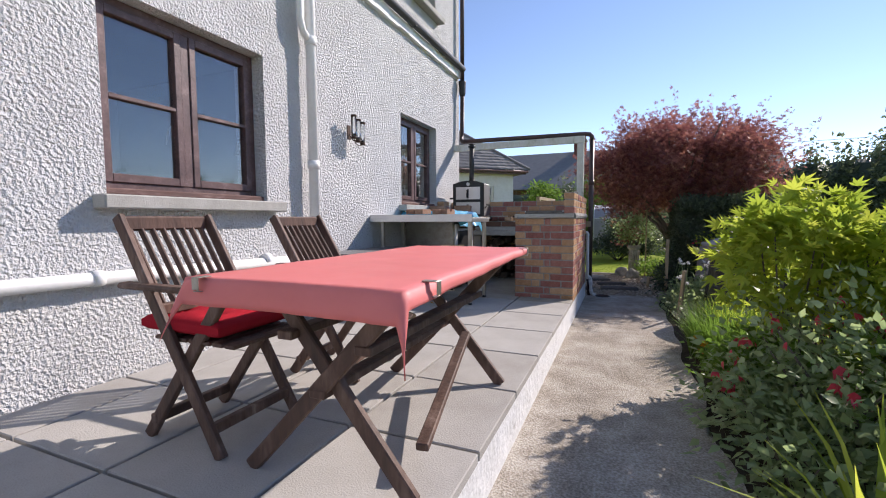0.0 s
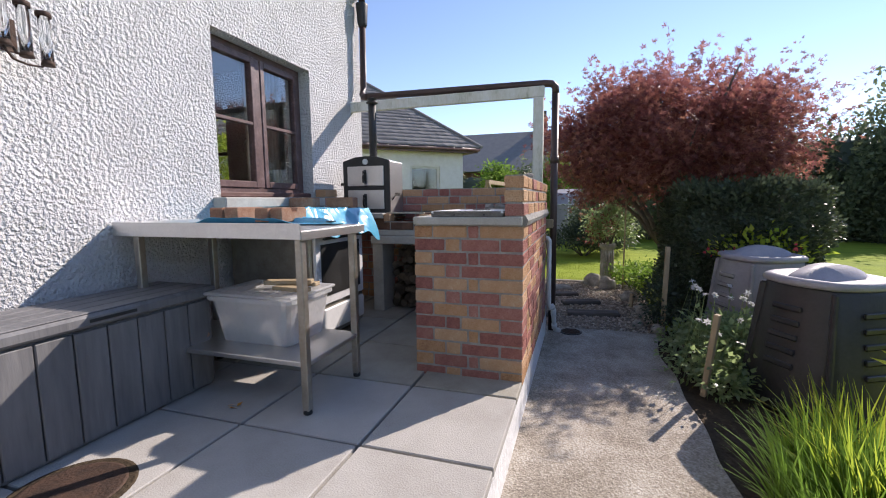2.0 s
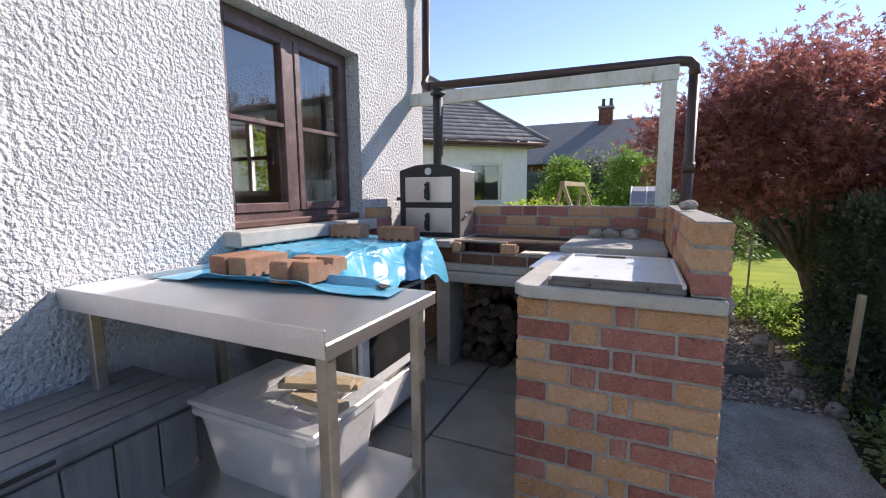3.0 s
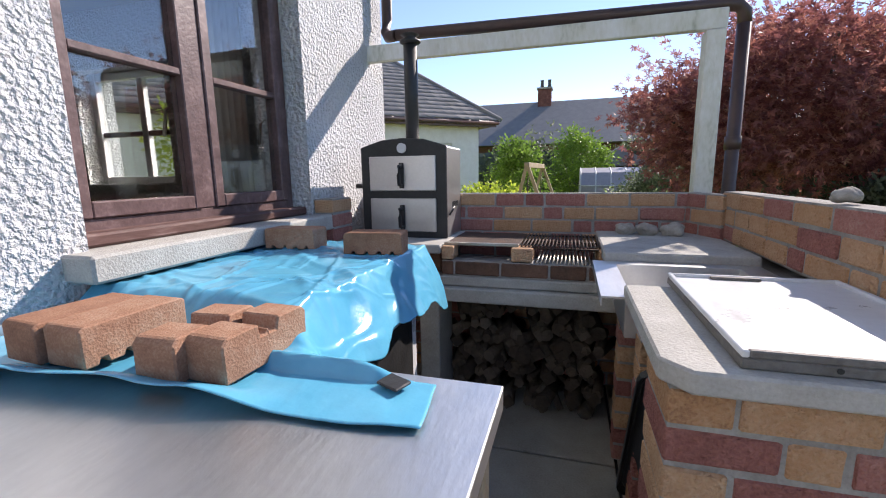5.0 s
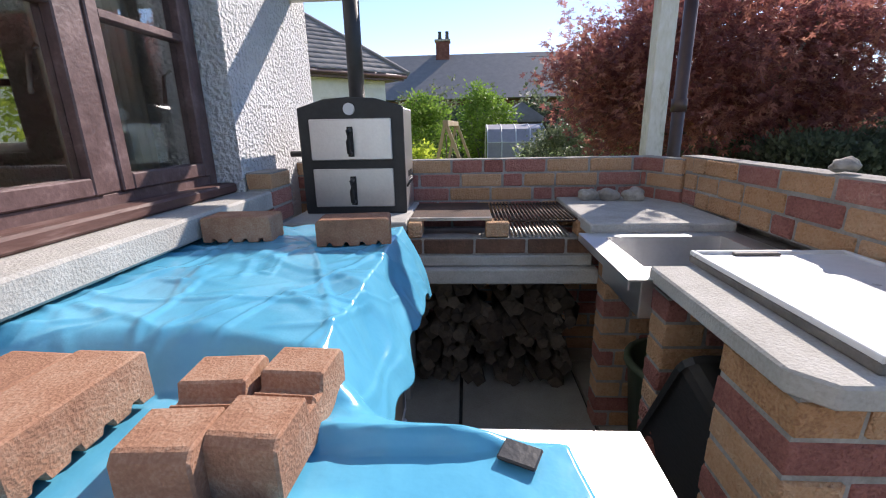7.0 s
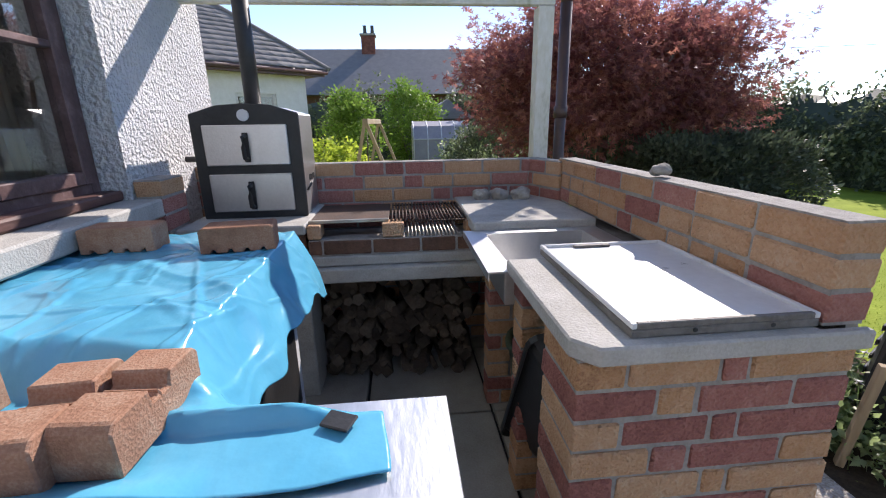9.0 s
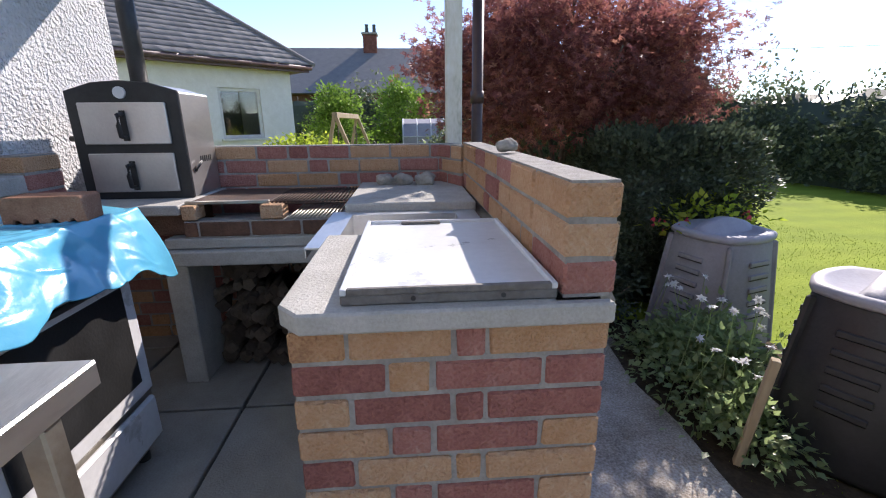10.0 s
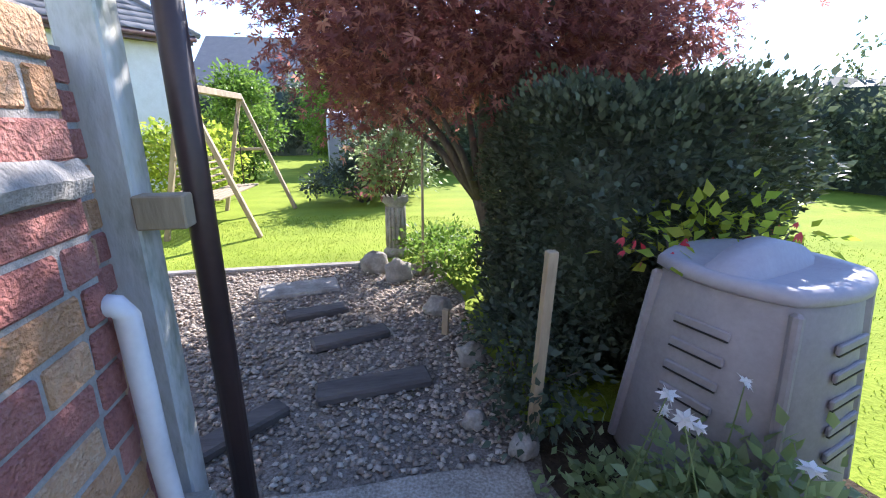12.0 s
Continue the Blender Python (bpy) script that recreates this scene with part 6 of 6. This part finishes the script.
cable = bmesh.new()
tube(cable, [(2 + 3 * k, 33 - 0.9 * k, 5.4 - 0.5 * math.sin(math.pi * k / 14)) for k in range(15)], 0.012, sides=5)
cb = thing("overhead_cable", "thin dark overhead cable on a pole", "cable")
part("wire", cable, "black", cb)
part("pole", tube(bmesh.new(), [(44, 20.4, -0.3), (44, 20.4, 6.0)], 0.12, 0.09, sides=10), "bark", cb)


# ---- neighbouring houses ----
def slates(parent, quad, rows, width, seed, lift=0.012):
    """Overlapping slates over a roof plane given by its two lower and two upper corners."""
    a, b, c, d = (Vector(q) for q in quad)
    n = (b - a).cross(d - a).normalized()
    rng = random.Random(seed)
    vs, fs = [], []
    for r in range(rows):
        t0, t1 = r / rows, min((r + 1.25) / rows, 1)
        l0, r0 = a.lerp(d, t0), b.lerp(c, t0)
        l1, r1 = a.lerp(d, t1), b.lerp(c, t1)
        cnt = max(1, int((r0 - l0).length / width))
        for k in range(cnt):
            s0, s1 = (k + 0.5 * (r % 2) * 0.9) / cnt, (k + 1 + 0.5 * (r % 2) * 0.9 - 0.03) / cnt
            s0, s1 = min(s0, 1), min(s1, 1)
            if s1 - s0 < 0.2 / cnt:
                continue
            j = lift * rng.uniform(1.3, 2.2)
            sl = rng.uniform(-0.012, 0.012)
            q = [l0.lerp(r0, s0) + n * j, l0.lerp(r0, s1) + n * j, l1.lerp(r1, s1) + n * 0.004, l1.lerp(r1, s0) + n * 0.004]
            q[0] += (l0 - l1).normalized() * sl
            q[1] += (l0 - l1).normalized() * sl
            i = len(vs)
            vs += q + [q[0] - n * 0.01, q[1] - n * 0.01]
            fs += [(i, i + 1, i + 2), (i, i + 2, i + 3), (i + 4, i + 5, i + 1), (i + 4, i + 1, i)]
    ob = raw("slates", np.array([tuple(v) for v in vs]), np.array(fs), "slate", parent)
    return tagged(ob, kind="stuff")


C, LN, NB = Vector((-3.1, 14.8, 0)), Vector((-0.73, -0.683, 0)).normalized(), Vector((-0.683, 0.73, 0)).normalized()
nb = thing("bungalow", "neighbour's white bungalow with grey slate hipped roof", "house")


def at_(u, v, z):
    p = C + LN * u + NB * v
    return Vector((p.x, p.y, z))


def slab_between(u0, u1, v0, v1, z0, z1):
    m = Matrix((LN, NB, Vector((0, 0, 1)))).transposed().to_4x4()
    m.translation = C
    return one(u0, u1, v0, v1, z0, z1, 0.0, m)


m_ = Matrix((LN, NB, Vector((0, 0, 1)))).transposed().to_4x4()
m_.translation = C
wu0, wu1, wz0, wz1 = 1.05, 1.95, 0.95, 1.98
bm = bmesh.new()
for q in ((0.3, wu0, -0.3, 2.4), (wu1, 12, -0.3, 2.4), (wu0, wu1, -0.3, wz0), (wu0, wu1, wz1, 2.4)):
    box(bm, q[0], q[1], 0.3, 0.55, q[2], q[3], 0, m_)
part("wall", bm, "paint", nb, "white painted wall")
part("end_wall", slab_between(0.3, 0.55, 0.551, 7.5, -0.3, 2.4), "paint", nb)
# added near-black backing: the room's darkness behind the window is put into its colour
part("dark_backing", slab_between(0.56, 12, 2.5, 2.6, -0.3, 2.4), "bindark", nb)
bm = bmesh.new()
for q in ((wu0, wu0 + 0.07, wz0, wz1), (wu1 - 0.07, wu1, wz0, wz1), (wu0 + 0.07, wu1 - 0.07, wz1 - 0.07, wz1), (wu0 + 0.07, wu1 - 0.07, wz0, wz0 + 0.07)):
    box(bm, q[0], q[1], 0.34, 0.42, q[2], q[3], 0.006, m_)
wd = part("window", bm, "whiteplastic", nb, "white plastic window frame")
g_ = part("pane", box(bmesh.new(), wu0 + 0.07, wu1 - 0.07, 0.37, 0.375, wz0 + 0.07, wz1 - 0.07, 0, m_), "glass", wd)
part("sill", box(bmesh.new(), wu0 - 0.05, wu1 + 0.05, 0.24, 0.34, wz0 - 0.05, wz0, 0.005, m_), "whiteplastic", wd)
part("soffit", slab_between(-0.0, 12, 0.0, 7.8, 2.38, 2.42), "brown", nb)
part("fascia", slab_between(-0.02, 12, -0.02, 0.0, 2.36, 2.5), "brown", nb, "dark brown fascia board")
part("gutter", tube(bmesh.new(), [at_(-0.05, -0.07, 2.46), at_(12, -0.07, 2.46)], 0.055, sides=8), "brown", nb)
e0, e1, r0, r1, f0 = at_(-0.1, -0.1, 2.5), at_(12, -0.1, 2.5), at_(2.2, 3.8, 5.0), at_(12, 3.8, 5.0), at_(-0.1, 7.7, 2.5)
rf = bmesh.new()
rv = [rf.verts.new(p) for p in (e0, e1, r1, r0, f0, at_(12, 7.7, 2.5))]
rf.faces.new((rv[0], rv[1], rv[2], rv[3]))
rf.faces.new((rv[0], rv[3], rv[4]))
rf.faces.new((rv[4], rv[3], rv[2], rv[5]))
part("roof", rf, "slate", nb, "grey slate roof")
slates(nb, (e1, e0, r0, r1), 20, 0.27, 3)
slates(nb, (e0, f0, r0 + Vector((0.01, 0.01, 0)), r0), 20, 0.27, 4)
part("ridge", tube(bmesh.new(), [e0 + Vector((0, 0, 0.02)), r0 + Vector((0, 0, 0.03)), r1 + Vector((0, 0, 0.03))], 0.06, sides=6), "slate", nb)

fh = thing("far_house", "far house with dark slate roof and brick chimney", "house")
part("wall", one(-9, 9, 33, 40, -0.3, 3.2), "firebrick", fh)
rf = bmesh.new()
lo = [rf.verts.new((x, y, z)) for x in (-9.5, 9.5) for y, z in ((31.8, 3.0), (36.5, 6.2), (41.2, 3.0))]
for q in ((0, 3, 4, 1), (1, 4, 5, 2), (0, 2, 5, 3), (0, 1, 2), (3, 5, 4)):
    rf.faces.new([lo[k] for k in q])
bmesh.ops.recalc_face_normals(rf, faces=rf.faces)
part("roof", rf, "slate", fh, "dark slate roof")
ch2 = part("chimney", one(-3.7, -2.8, 35.9, 36.8, 5.4, 6.95, 0.03), "chimneybrick", fh, "dark red brick chimney stack")
part("chimney_cap", one(-3.78, -2.72, 35.82, 36.88, 6.95, 7.08, 0.02), "stone", ch2)
for x in (-3.45, -2.95):
    part("chimney_pot", lathe(bmesh.new(), [(0.15, 0), (0.12, 0.2), (0.11, 0.5), (0.14, 0.55)], (x, 36.4, 7.08), 12), "bindark", ch2)
lf = scatter("fallen_leaf", np.array([(-1.80, 4.02, 0.004), (-1.77, 4.04, 0.006), (-1.82, 4.03, 0.005)]), np.tile(np.array((0.7, 0.3, 0.05)), (3, 1)), 0.05, OVAL, "petalgold", None, 2, 0.2)
tagged(lf, "curled orange-brown fallen leaf on the paving", "leaf")

# ---- pieces: bricks and slabs ----
for w in WALLS:
    lay(*w)
cols = ((-1.022, -0.462, 0), (-1.627, -1.038, 0), (-2.232, -1.643, 0), (WALL_X + 0.005, -2.248, 0))
SL = {}
for ci, (x0, x1, o) in enumerate(cols):
    r = random.Random(ci)
    for k in range(-9, 9):
        y0, y1 = 1.5 + 0.605 * k + 0.007, 1.5 + 0.605 * (k + 1) - 0.007
        y1 = min(y1, 6.58)
        if y1 - y0 < 0.05:
            continue
        key = (ci, round(y1 - y0, 2), y0 < 4.5)
        if key not in SL:
            SL[key] = mesh_of("slab", one(-(x1 - x0) / 2, (x1 - x0) / 2, -(y1 - y0) / 2, (y1 - y0) / 2, -0.041, 0, 0.004), M["slab" if y0 < 4.5 else "slabdark"])
        ob = new("slab", SL[key])
        ob.parent = terrace
        ob.matrix_local = pose((x0 + x1) / 2, (y0 + y1) / 2, r.uniform(-0.0015, 0.0005), r.uniform(-0.1, 0.1), r.uniform(-0.1, 0.1), 0)
